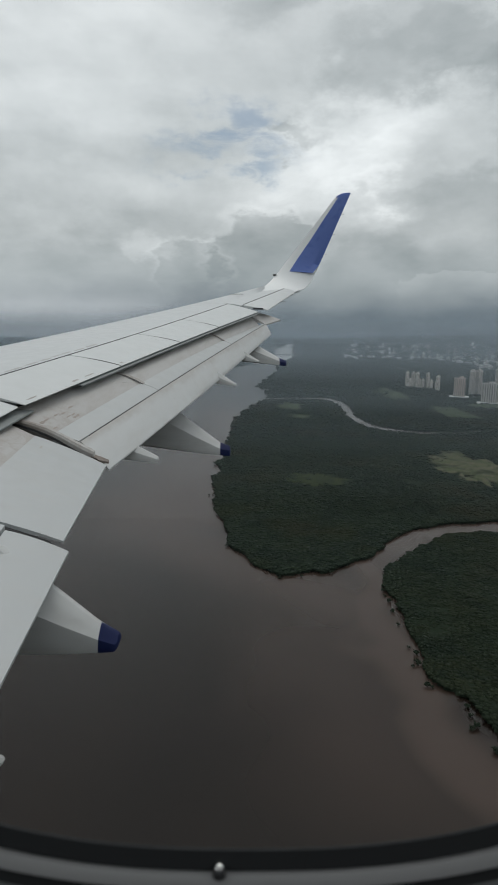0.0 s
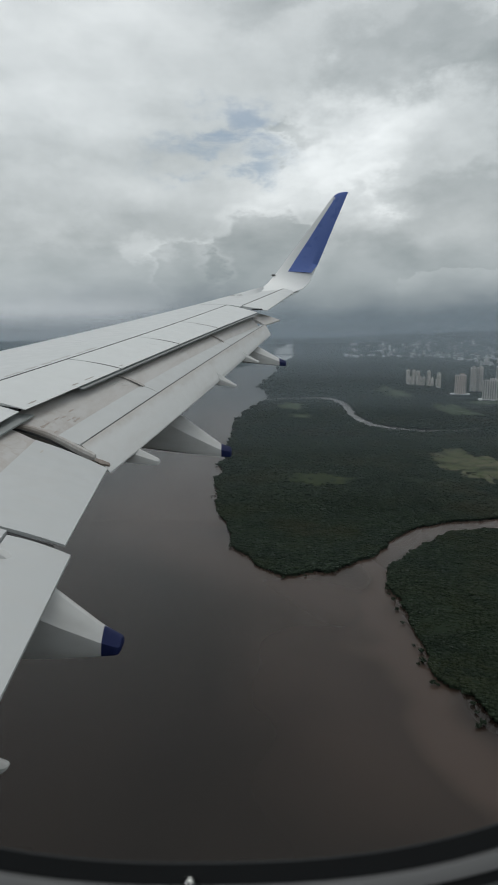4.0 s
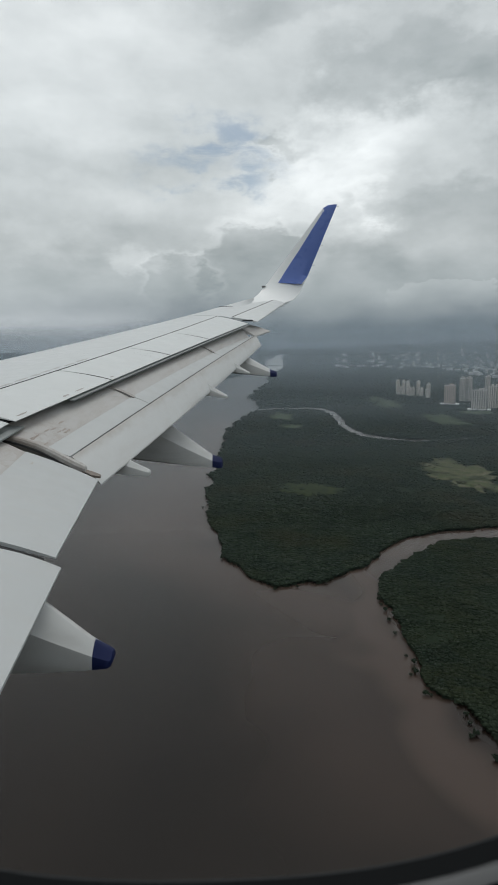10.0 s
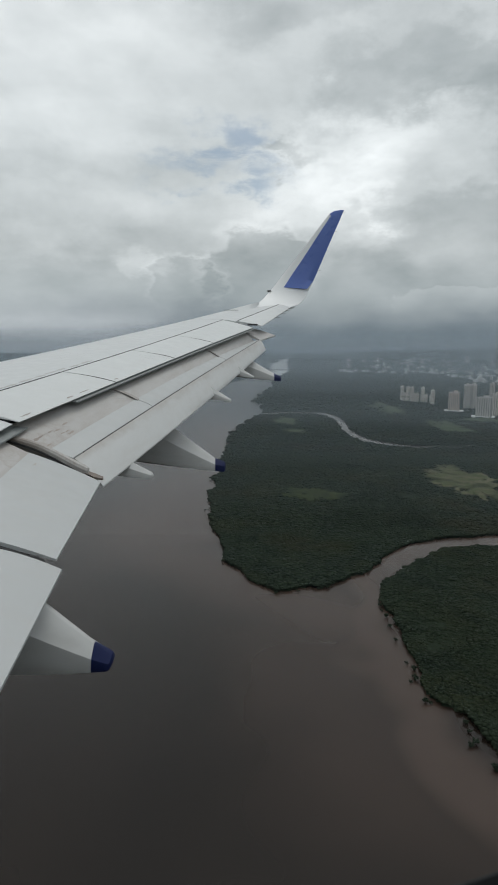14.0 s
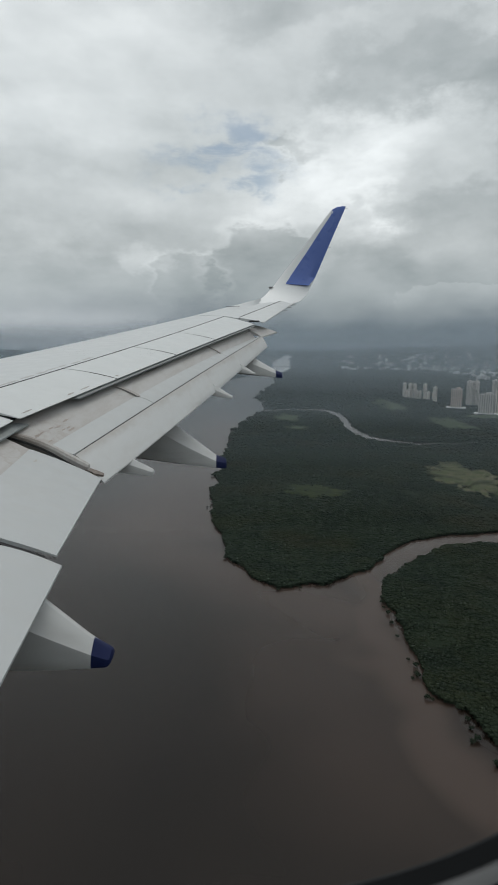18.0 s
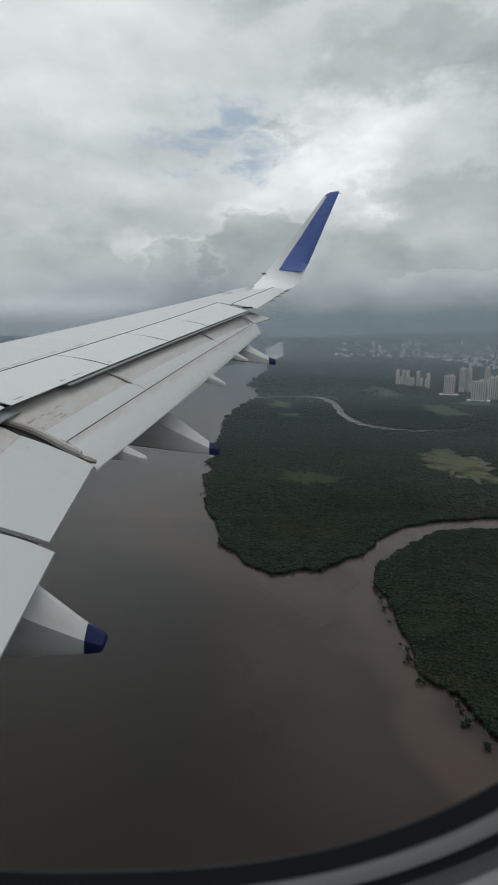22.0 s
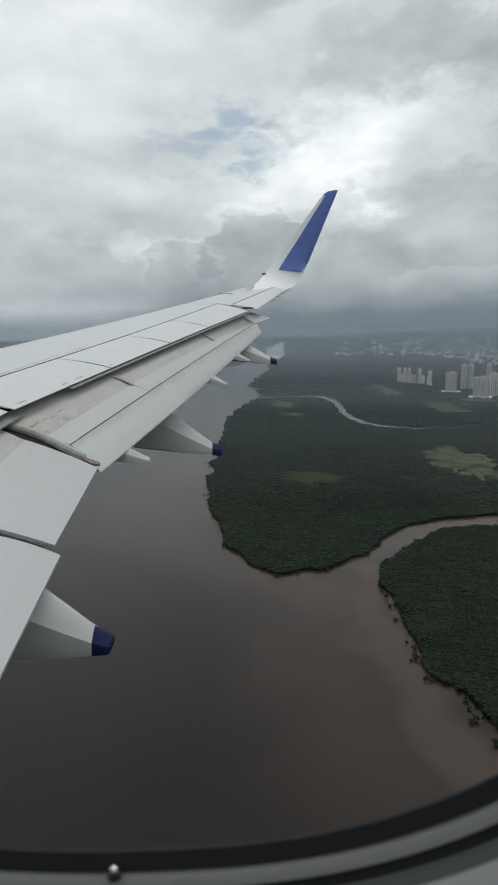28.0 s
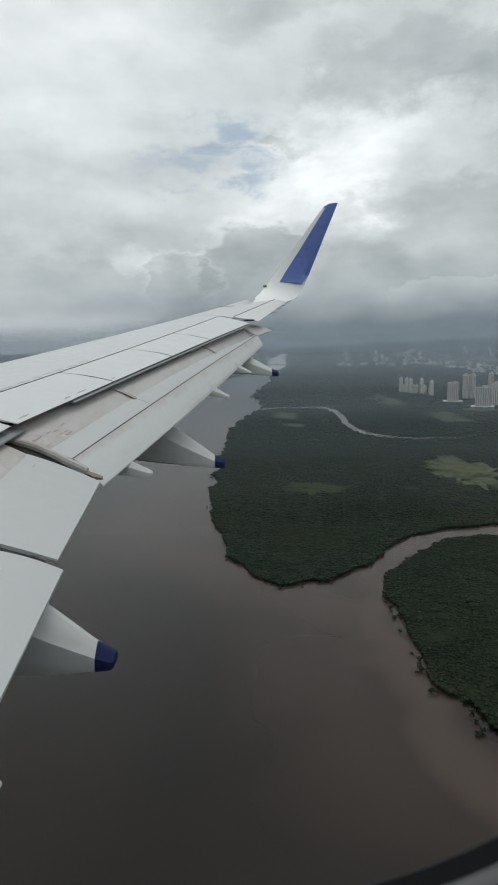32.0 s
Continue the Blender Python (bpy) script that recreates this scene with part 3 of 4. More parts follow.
part("flap_tab", mesh_of("flap_tab", v, fc, TAB, True), TAB, flap, "white flap tab with beige stains")
for y in (8.0, 10.9):
    v, fc = slab(lambda y: cove_front(y) + Vector((0.02, 0, 0.004)), lambda y: cove_edge(y) + Vector((0.03, 0, 0.007)), y - 0.022, y + 0.022, 0.01, 0.01, 0.022, 1, 6)
    part("rub_strip", mesh_of("rub_strip", v, fc, LIP, True), LIP, flap, "worn rub strip across the flap nose")
# end lip at the kink: narrow and brown forward, wider and grey aft, with a torn brown end
LIPLINE = ((7.03, 0.404), (7.15, 0.388), (7.27, 0.354), (7.37, 0.317), (7.46, 0.273), (7.55, 0.222), (7.64, 0.172), (7.70, 0.142), (7.722, 0.134))
rings, under = [], []
for k, (x, z) in enumerate(LIPLINE):
    g = min(1.0, 0.55 + 0.08 * k) * (0.75 if k == 8 else 1.0)
    rings.append([Vector((x, 6.325 + e * 0.036 * g, z + hgt * g - 0.012)) for e, hgt in ((-1, -0.040), (-1, 0.004), (-0.6, 0.026), (0.5, 0.032), (1, 0.014), (1, -0.04))])
    under.append([Vector((x + 0.012, 6.325 + e * 0.036 * g, z - 0.012 - 0.040 * g + hgt)) for e, hgt in ((-1.5, -0.012), (-1.5, 0.006), (-0.9, 0.006), (-0.9, -0.012))])
v, fc = loft(rings)
part("end_lip", mesh_of("end_lip", v, fc, ENDLIP, True), ENDLIP, flap, "stained grey rounded lip at the inner end")
v, fc = loft(under)
part("lip_gap_seal", mesh_of("lip_gap_seal", v, fc, SEAL_SHADE), SEAL_SHADE, flap)
v, fc = loft([[Vector((x, 6.33 + a, z + 0.008)), Vector((x, 6.33 - b, z)), Vector((x, 6.33 - b, z - 0.016)), Vector((x, 6.33 + a, z - 0.016))]
              for x, z, a, b in ((7.66, 0.128, 0.02, 0.030), (7.705, 0.112, 0.03, 0.042), (7.74, 0.094, 0.03, 0.028), (7.765, 0.084, 0.04, 0.046), (7.80, 0.070, 0.035, 0.022), (7.83, 0.062, 0.02, 0.010))])
part("end_bracket", mesh_of("end_bracket", v, fc, RUST), RUST, flap, "torn brown end of the lip")
# brown chips by the inner end and pale smears before the first rub strip
for k in range(11):
    y, sp0 = 6.42 + 0.36 * abs(spots.gauss(0, 0.5)), spots.choice((0.66, 0.80, 0.90)) + spots.uniform(-0.03, 0.03)
    patch("worn_chip", cove_front, cove_edge, y, y + spots.uniform(0.05, 0.13), sp0, sp0 + spots.uniform(0.025, 0.05), 0.020, WORN, "brownish worn chip in the flap nose paint")
for y, sp0, wd in ((7.70, 0.40, 0.20), (7.80, 0.62, 0.14), (10.62, 0.45, 0.22)):
    patch("pale_smear", cove_front, cove_edge, y, y + wd, sp0, sp0 + 0.18, 0.020, SMEAR, "pale smear across the flap nose")
# outer end of the flap, stepped
v, fc = slab(cove_front, between((9.30, 13.26, 1.195), (9.63, 13.88, 1.300)), 13.26, 13.86, 0.10, 0.02, 0.012, 3, 6, True)
part("flap_end", mesh_of("flap_end", v, fc, COVE, True), COVE, flap)

# inboard flap
inner = empty("inboard_flap", None)
inner.parent = plane
in_front, in_te = between((6.90, 4.75, 0.295), (6.86, 6.22, 0.475)), between((7.95, 4.70, -0.006), (7.842, 6.20, 0.062))
in_mid = lambda y: in_front(y).lerp(in_te(y), 0.46)
v, fc = slab(in_front, in_mid, 4.7, 6.2, 0.12, 0.05, 0.012, 5, 5, True)
part("flap_nose", mesh_of("inner_flap_nose", v, fc, COVE, True), COVE, inner, "brown-stained flap nose")
v, fc = slab(lambda y: in_mid(y) + Vector((0, 0, 0.005)), in_te, 4.7, 6.2, 0.05, 0.010, 0.012, 5, 6)
part("flap_panel", mesh_of("inner_flap_panel", v, fc, FLAP, True), FLAP, inner)
root_te = between((7.78, 1.95, -0.19), (7.66, 4.68, 0.085))
root_front = between((6.98, 1.95, 0.02), (6.90, 4.68, 0.300))
v, fc = slab(root_front, root_te, 1.95, 4.68, 0.16, 0.03, 0.012, 8, 6, True)
part("flap_panel", mesh_of("root_flap_panel", v, fc, FLAP, True), FLAP, inner)
tab_front, tab_te = between((7.83, 1.95, -0.24), (7.672, 4.64, 0.070)), between((8.16, 1.95, -0.235), (7.991, 4.65, -0.042))
v, fc = slab(tab_front, tab_te, 1.97, 4.65, 0.06, 0.012, 0.010, 8, 5)
part("flap_tab", mesh_of("inner_flap_tab", v, fc, FLAP, True), FLAP, inner)
# dark strip in place of the thin shadow between the flap segments
v, fc = slab(lambda y: in_front(y).lerp(in_te(y), 0.3) - Vector((0, 0, 0.004)), lambda y: in_te(y) - Vector((0.06, 0, 0.003)), 4.675, 4.699, 0.06, 0.012, 0.010, 1, 4)
part("end_seal", mesh_of("end_seal", v, fc, SEAL_SHADE), SEAL_SHADE, inner, "dark strip painting the shadow between the flap segments")
for k in range(9):
    y, s = spots.uniform(5.55, 6.08), spots.uniform(0.42, 0.56)
    patch("stain_patch", in_mid, in_te, y, y + spots.uniform(0.06, 0.2), s - 0.42, s - 0.42 + spots.uniform(0.03, 0.10), 0.016, STAIN, "beige stain on the flap skin")
for k in range(8):
    y, s = spots.uniform(4.30, 4.56), spots.uniform(0.25, 0.85)
    patch("stain_patch", root_front, root_te, y, y + spots.uniform(0.04, 0.10), s, s + spots.uniform(0.06, 0.16), 0.016, STAIN, "beige stain on the flap skin")


# aileron
v, fc = slab(lambda y: aileron_hinge(y) + Vector((0.016, 0, 0.004)), aileron_edge, 13.52, 16.42, 0.05, 0.012, 0.006, 10, 5)
ail = part("aileron", mesh_of("aileron", v, fc, PANEL, True), PANEL, plane, "white aileron near the wing tip")
part("aileron_bracket", cuboid(0.20, 0.07, 0.03, 9.16, 13.44, 1.475, 0.008), SEAL_SHADE, ail)
for y in (14.7, 15.3, 15.8, 16.2, 16.4):
    p = aileron_edge(y)
    part("static_wick", cuboid(0.11, 0.012, 0.012, p.x + 0.05, y, p.z - 0.01), STRUT, ail)


# winglet: sections from the wing tip upwards, leading edge and trailing edge
def winglet():
    top = empty("winglet", None)
    top.parent = plane
    le = ((9.10, 16.05, 1.965), (9.34, 16.42, 2.085), (9.50, 16.75, 2.23), (9.73, 17.0, 2.50), (10.0, 17.28, 2.86), (10.40, 17.5, 3.36), (10.81, 17.68, 3.91), (11.11, 17.82, 4.31), (11.23, 17.88, 4.455), (11.36, 17.91, 4.53), (11.50, 17.94, 4.555))
    te = ((10.04, 16.05, 1.915), (10.13, 16.42, 2.005), (10.36, 16.80, 2.09), (10.57, 17.2, 2.30), (10.79, 17.54, 2.72), (11.02, 17.65, 3.24), (11.30, 17.78, 3.88), (11.48, 17.87, 4.28), (11.545, 17.90, 4.43), (11.575, 17.92, 4.50), (11.60, 17.94, 4.55))

    def ring(i, s0, s1, extra=0.0):
        a, b = Vector(le[i]), Vector(te[i])
        j0, j1 = max(i - 1, 0), min(i + 1, len(le) - 1)
        up = ((Vector(le[j1]) + Vector(te[j1])) - (Vector(le[j0]) + Vector(te[j0]))).normalized()
        out = (b - a).normalized().cross(up).normalized()
        c = (b - a).length
        ks = [s0 + (s1 - s0) * k / 6 for k in range(7)]
        th = [c * 0.5 * (0.20 * math.sqrt(max(k, 0)) * (1 - k) + 0.012) + extra for k in ks]
        return [a.lerp(b, k) - out * h for k, h in zip(ks, th)] + [a.lerp(b, k) + out * h for k, h in zip(ks[::-1], th[::-1])]

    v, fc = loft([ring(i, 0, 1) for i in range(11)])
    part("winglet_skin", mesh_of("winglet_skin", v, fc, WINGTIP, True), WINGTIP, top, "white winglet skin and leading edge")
    # blue field: narrower at the foot, reaching the leading edge at the top
    fronts = (0.25, 0.24, 0.23, 0.22, 0.0, 0.0, 0.0)
    rows = [ring(i, f, 1.0, 0.004) for i, f in zip((4, 5, 6, 7, 8, 9, 10), fronts)]
    base = [a.lerp(b, 0.16) for a, b in zip(ring(3, 0.27, 1.0, 0.004), ring(4, 0.25, 1.0, 0.004))]
    for p in base:
        p.z = 2.525 + (p.z - 2.525) * 0.1
    v, fc = loft([base] + rows)
    part("blue_field", mesh_of("blue_field", v, fc, NAVY, True), NAVY, top, "deep blue painted winglet field")
    for z0, x0, y0 in ((3.0, 10.92, 17.60), (3.5, 11.14, 17.71), (4.0, 11.36, 17.81), (4.5, 11.58, 17.925)):
        part("static_wick", cuboid(0.07, 0.006, 0.006, x0 + 0.03, y0, z0), STRUT, top)
    part("tip_light", cuboid(0.12, 0.05, 0.045, 9.64, 16.91, 2.40, 0.018), STRUT, top, "small grey light housing")
    return top


winglet()
part("slat_end_gap", cuboid(0.30, 0.012, 0.008, lead(14.8).x + 0.10, 14.8, lead(14.8).z + 0.004), SEAL_SHADE, wing_root)


# flap track fairings: canoe bodies that taper to a blue tail
def fairing(y, tail, z_top, z_bot, slope, sag, wide, length, tip, knee=0.45, blunt=1.0, name="flap_track_fairing", label="grey canoe-shaped flap track fairing with a blue tail"):
    top = empty(name, None)
    top.parent = plane
    tagged(top, label)

    def ring(x):
        d = tail - x
        zt = z_top + slope * tip * (1 - blunt) * (1 - min(d / tip, 1) if tip else 0) + min(slope * d, slope * knee + 0.12 * max(d - knee, 0))
        zb = min(z_bot - sag * d + 0.55 * max(d - 0.8 * length / 2, 0) ** 2, zt - 0.03)
        s = min(1.0, d / 0.62)
        wd = wide * (0.42 + 0.58 * math.sin(s * math.pi / 2)) * (1 if d < length * 0.7 else max(0.1, 1 - (d - length * 0.7) / (length * 0.32)))
        h = zt - zb
        m = zb + h * (0.60 + 0.03 * s)
        pts = ((0, zt), (0.16, zt - 0.02 * h), (0.52, m + (zt - m) * 0.44), (0.86, m), (1.0, zb + 0.20 * h), (0.97, zb + 0.05 * h), (0.70, zb + 0.004), (0, zb))
        full = list(pts) + [(-a, b) for a, b in pts[-2:0:-1]]
        return [Vector((x, y + a * wd, b)) for a, b in full]

    xs = [tail - tip - (length - tip) * (i / 14) ** 1.3 for i in range(15)]
    v, fc = loft([ring(x) for x in xs])
    if tip == 0.0:
        end = ring(tail - 0.001)
        mid = sum(end, Vector()) / len(end)
        nose = [[mid + Vector((dx, 0, 0)) + (p - mid) * k for p in end] for dx, k in ((0.030, 0.30), (0.024, 0.62), (0.012, 0.88))]
        v, fc = loft(nose + [ring(x) for x in xs])
    part("fairing_body", mesh_of("fairing_body", v, fc, FAIR, True), FAIR, top)
    if tip > 0.0:
        rows = [ring(tail - tip * (1 - k)) for k in (0, 0.3, 0.6, 0.85)]
        last = ring(tail - 0.001)
        mid = sum(last, Vector()) / len(last)
        rows += [[mid + Vector((dx, 0, 0)) + (p - mid) * k for p in last] for dx, k in ((0.0, 0.96), (0.008, 0.82), (0.013, 0.55))]
        v, fc = loft(rows)
        part("tail_cap", mesh_of("tail_cap", v, fc, TIPBLUE, True), TIPBLUE, top, "dark blue painted tail cap")


fairing(4.45, 8.268, -0.402, -0.454, 0.86, -0.05, 0.180, 2.4, 0.074, 0.62, 0.85)
fairing(8.83, 8.724, -0.332, -0.404, 0.76, -0.13, 0.195, 2.6, 0.110, 0.80, 0.45)
fairing(12.4, 9.628, 0.545, 0.468, 0.575, -0.10, 0.165, 2.0, 0.110, 0.60, 0.6)
small = dict(name="hinge_fairing", label="small white hinge fairing under the flap edge")
fairing(6.94, 8.110, -0.010, -0.078, 0.52, -0.12, 0.100, 0.8, 0.0, **small)
fairing(9.70, 8.768, 0.402, 0.352, 0.64, -0.14, 0.095, 0.8, 0.0, **small)
fairing(11.2, 9.105, 0.634, 0.590, 0.62, -0.13, 0.085, 0.8, 0.0, **small)
fairing(3.58, 8.022, -0.395, -0.425, 0.70, -0.05, 0.075, 0.8, 0.0, **small)

# ---- cabin: fuselage shell with one window ----
WIN_X, WIN_Z, WIN_Y = 8.886, 1.082 + 0.090, 1.795
AXIS_Z, RADIUS = 0.75, 1.985


def shell(r, a0, a1, x0, x1, skip):
    verts, faces, na, nx = [], [], 96, 56
    for i in range(nx + 1):
        for j in range(na + 1):
            a = a0 + (a1 - a0) * j / na
            verts.append((x0 + (x1 - x0) * i / nx, r * math.cos(a), AXIS_Z + r * math.sin(a)))
    for i in range(nx):
        for j in range(na):
            q = [i * (na + 1) + j, i * (na + 1) + j + 1, (i + 1) * (na + 1) + j + 1, (i + 1) * (na + 1) + j]
            if not skip([sum(verts[k][n] for k in q) / 4 for n in range(3)]):
                faces.append(q)
    return verts, faces


other = lambda c: abs(c[2] - WIN_Z) < 0.17 and 1.2 < c[0] < 14 and (c[0] - WIN_X + 0.125) % 0.5 < 0.25 and abs(c[0] - WIN_X) > 0.45
hole = lambda c: other(c) or c[1] > 0 and abs(c[0] - WIN_X) < 0.40 and abs(c[2] - WIN_Z) < 0.44
body = empty("fuselage", None)
body.parent = plane
v, fc = shell(RADIUS, 0, 2 * math.pi, 0.5, 14.5, hole)
part("fuselage_skin", mesh_of("fuselage_skin", v, fc, WHITE, True), WHITE, body, "white fuselage skin")
v, fc = shell(RADIUS - 0.10, 0, 2 * math.pi, 0.6, 14.4, hole)
part("cabin_lining", mesh_of("cabin_lining", v, fc, CABIN, True), CABIN, body, "pale cabin side lining")
part("cabin_floor", cuboid(13.6, 3.5, 0.05, 7.5, 0, -0.12), CARPET, body, "dark blue carpeted cabin floor")
for x, nm in ((0.55, "forward_bulkhead"), (14.42, "aft_bulkhead")):
    part(nm, cuboid(0.05, 3.9, 3.9, x, 0, AXIS_Z - 1.95), CABIN, body)


def oval(a, b, y, n=200):
    pts = []
    for i in range(n):
        k = 2 * math.pi * i / n
        cx, cz = math.cos(k), math.sin(k)
        e = 2 / 2.452
        pts.append(Vector((WIN_X + a * abs(cx) ** e * math.copysign(1, cx), y, WIN_Z + b * abs(cz) ** e * math.copysign(1, cz))))
    return pts


def band(profile):
    """A rounded window ring; the profile gives how far out from the opening and how deep."""
    A, B = 0.1376, 0.1882
    v, fc = loft([oval(A + o, B + o, WIN_Y + d) for o, d in profile], True, False)
    return v, fc


GASKET.node_tree.nodes["Principled BSDF"].inputs["Specular IOR Level"].default_value = 0.08
win = empty("cabin_window", None)
win.parent = plane
for nm, mat, prof, lab in (
        ("gasket", GASKET, [(0.045, 0.030), (0.012, 0.006), (0.0032, 0.0020), (0.0014, 0.0010), (0.0013, 0.0004), (0.0056, 0.0), (0.0062, 0.002), (0.0062, 0.003)], "black rubber window gasket"),
        ("bezel", BEZEL, [(0.0062, 0.003), (0.0063, -0.0003), (0.0070, -0.0008), (0.0090, -0.0010), (0.0096, -0.0004), (0.0096, 0.003)], "grey plastic window bezel"),
        ("gap_ring", GASKET, [(0.0097, 0.003), (0.0097, 0.001), (0.0141, 0.001), (0.0141, 0.004)], "dark gap round the bezel"),
        ("shade_track", SHADE, [(0.0141, 0.004), (0.0142, -0.0004), (0.0160, -0.0010), (0.0163, 0.003)], "grey-green shade track"),
        ("reveal", CABIN, [(0.0163, 0.004), (0.0166, -0.0010), (0.0182, -0.0028), (0.035, -0.010), (0.060, -0.018), (0.090, -0.016), (0.16, 0.02), (0.26, 0.060)], "moulded cabin window reveal")):
    v, fc = band(prof)
    part(nm, mesh_of(nm, v, fc, mat, True), mat, win, lab)
v, fc = band([(0.045, 0.030), (0.075, 0.036), (0.150, 0.10), (0.230, 0.16), (0.34, 0.155)])
part("outer_frame", mesh_of("outer_frame", v, fc, WHITE, True), WHITE, win)
ring = oval(0.1452, 0.1957, WIN_Y + 0.008)
pane = part("window_pane", mesh_of("window_pane", ring, [tuple(range(len(ring)))], PANE), PANE, win, "clear inner window pane")
pane.visible_shadow = False
bm = bmesh.new()
bmesh.ops.create_uvsphere(bm, u_segments=16, v_segments=10, radius=0.0010, matrix=Matrix.Translation((8.8804, WIN_Y - 0.0008, 0.9797)))
part("breather_pin", bm, STEEL, win, "small polished metal pin")
# dark disc that paints the pin's shadowed lower half
bm = bmesh.new()
bmesh.ops.create_cone(bm, cap_ends=True, segments=20, radius1=0.0013, radius2=0.0012, depth=0.0012, matrix=Matrix.Translation((8.8804, WIN_Y - 0.0006, 0.9785)))
part("pin_base", bm, SEAL_SHADE, win)

# added fill lamp with a housing, unseen overhead, to brighten the window rim
lamp_box = empty("ceiling_light", pose(8.9, 0.8, ALT + 2.28), label="added unseen fill light for the window rim", category="lamp")
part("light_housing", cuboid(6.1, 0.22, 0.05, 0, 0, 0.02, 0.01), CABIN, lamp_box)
lamp = new("rim_fill_lamp", bpy.data.lights.new("rim_fill_lamp", "AREA"))
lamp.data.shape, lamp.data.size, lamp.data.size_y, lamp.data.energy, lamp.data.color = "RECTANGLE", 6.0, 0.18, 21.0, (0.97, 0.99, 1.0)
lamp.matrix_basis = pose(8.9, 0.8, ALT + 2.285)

# ---- the river plain ----
SHORE_A = [(700, 5200), (535, 4890), (513, 4849), (476, 4707), (432, 4615), (378, 4424), (352, 4271), (348, 4046), (318, 3773), (240, 3278), (174, 2846), (149, 2409), (128, 2223), (74, 1967), (53, 1765), (71, 1662), (69, 1556),
           (55, 1400), (21, 1284), (3, 1177), (-7, 1065), (-11, 895), (-17, 771), (-22, 662), (-16, 570), (-10, 507), (-4, 454), (3, 429), (13, 409), (19, 394), (33, 378), (41, 382), (53, 388), (66, 386), (82, 399),
           (100, 418), (127, 454), (151, 475), (179, 489), (196, 495), (236, 497), (420, 520), (900, 480), (5200, 300), (5200, 5200)]
SHORE_B = [(5200, 240), (900, 425), (420, 470), (230, 466), (206, 469), (185, 464), (161, 450), (139, 427), (123, 411), (110, 393), (104, 377), (101, 360), (100, 336), (101, 323), (98, 296), (98, 274), (100, 257), (103, 250),
           (111, 244), (112, 235), (111, 222), (113, 206), (135, 150), (180, 20), (240, -400), (500, -5200), (5200, -5200)]
SHORE_C = [(640, 5200), (480, 4890), (462, 4843), (386, 4616), (333, 4483), (282, 4298), (226, 4102), (182, 3769), (121, 3211), (-80, 2500), (-420, 2050), (-900, 1700), (-5200, 1200), (-5200, 5200)]
CREEK = [(40, 1424, 20), (127, 1462, 21), (202, 1452, 21), (226, 1395, 12), (229, 1285, 8), (219, 1170, 8), (220, 1093, 9), (231, 1020, 14), (268, 976, 16), (301, 959, 13), (358, 959, 8), (414, 983, 5), (520, 1010, 4)]


def lift(r):
    """Lifts the far plain and river to fit the camera's view of the horizon."""
    k = np.clip((r - 3750) / 1130, 0, 1)
    return 100 * k * k * (3 - 2 * k)


def wobble(x, y, size, seed):
    """Smooth value noise, about -1 to 1, for arrays."""
    rng = np.random.RandomState(seed)
    tab = rng.rand(256, 256) * 2 - 1
    u, v = x / size, y / size
    i, j = np.floor(u).astype(int), np.floor(v).astype(int)
    f, g = u - i, v - j
    f, g = f * f * (3 - 2 * f), g * g * (3 - 2 * g)
    at = lambda a, b: tab[a % 256, b % 256]
    return (at(i, j) * (1 - f) + at(i + 1, j) * f) * (1 - g) + (at(i, j + 1) * (1 - f) + at(i + 1, j + 1) * f) * g


def inside(px, py, poly):
    hit = np.zeros(px.shape, bool)
    n = len(poly)
    for k in range(n):
        (x0, y0), (x1, y1) = poly[k], poly[(k + 1) % n]
        cross = (y0 > py) != (y1 > py)
        with np.errstate(divide="ignore", invalid="ignore"):
            hit ^= cross & (px < (x1 - x0) * (py - y0) / (y1 - y0 + 1e-12) + x0)
    return hit


def near_line(px, py, line):
    """Distance to a line of stations, less its half width there."""
    best = np.full(px.shape, 1e9)
    for (x0, y0, w0), (x1, y1, w1) in zip(line, line[1:]):
        d2 = (x1 - x0) ** 2 + (y1 - y0) ** 2
        s = np.clip(((px - x0) * (x1 - x0) + (py - y0) * (y1 - y0)) / d2, 0, 1)
        d = np.hypot(px - x0 - s * (x1 - x0), py - y0 - s * (y1 - y0)) - (w0 + s * (w1 - w0))
        best = np.minimum(best, d)
    return best


def jitter(x, y):
    r = np.hypot(x, y)
    k = np.clip(r / 700, 0.5, 2.5)
    jx = k * (5.5 * wobble(x, y, 26, 1) + 2.6 * wobble(x, y, 9, 2) + 1.2 * wobble(x, y, 4, 3))
    jy = k * (5.5 * wobble(x, y, 26, 4) + 2.6 * wobble(x, y, 9, 5) + 1.2 * wobble(x, y, 4, 6))
    return x + jx, y + jy


def is_land(x, y):
    jx, jy = jitter(x, y)
    land = inside(jx, jy, SHORE_A) | inside(jx, jy, SHORE_B) | inside(jx, jy, SHORE_C)
    return land & (near_line(x + 0.35 * (jx - x), y + 0.35 * (jy - y), CREEK) > 0)


def sheet(radii, angles, height):
    R, A = np.meshgrid(radii, angles, indexing="ij")
    X, Y = R * np.sin(A), R * np.cos(A)
    Z = height(X, Y)
    n, m = R.shape
    idx = np.arange(n * m).reshape(n, m)
    quads = np.stack([idx[:-1, :-1], idx[:-1, 1:], idx[1:, 1:], idx[1:, :-1]], -1).reshape(-1, 4)
    return np.stack([X, Y, Z], -1).reshape(-1, 3), quads


def big_mesh(name, verts, quads, mat, smooth=True):
    me = bpy.data.meshes.new(name)
    me.from_pydata(verts.tolist(), [], quads.tolist())
    me.materials.append(mat)
    if smooth:
        me.polygons.foreach_set("use_smooth", np.ones(len(me.polygons), bool))
    return me


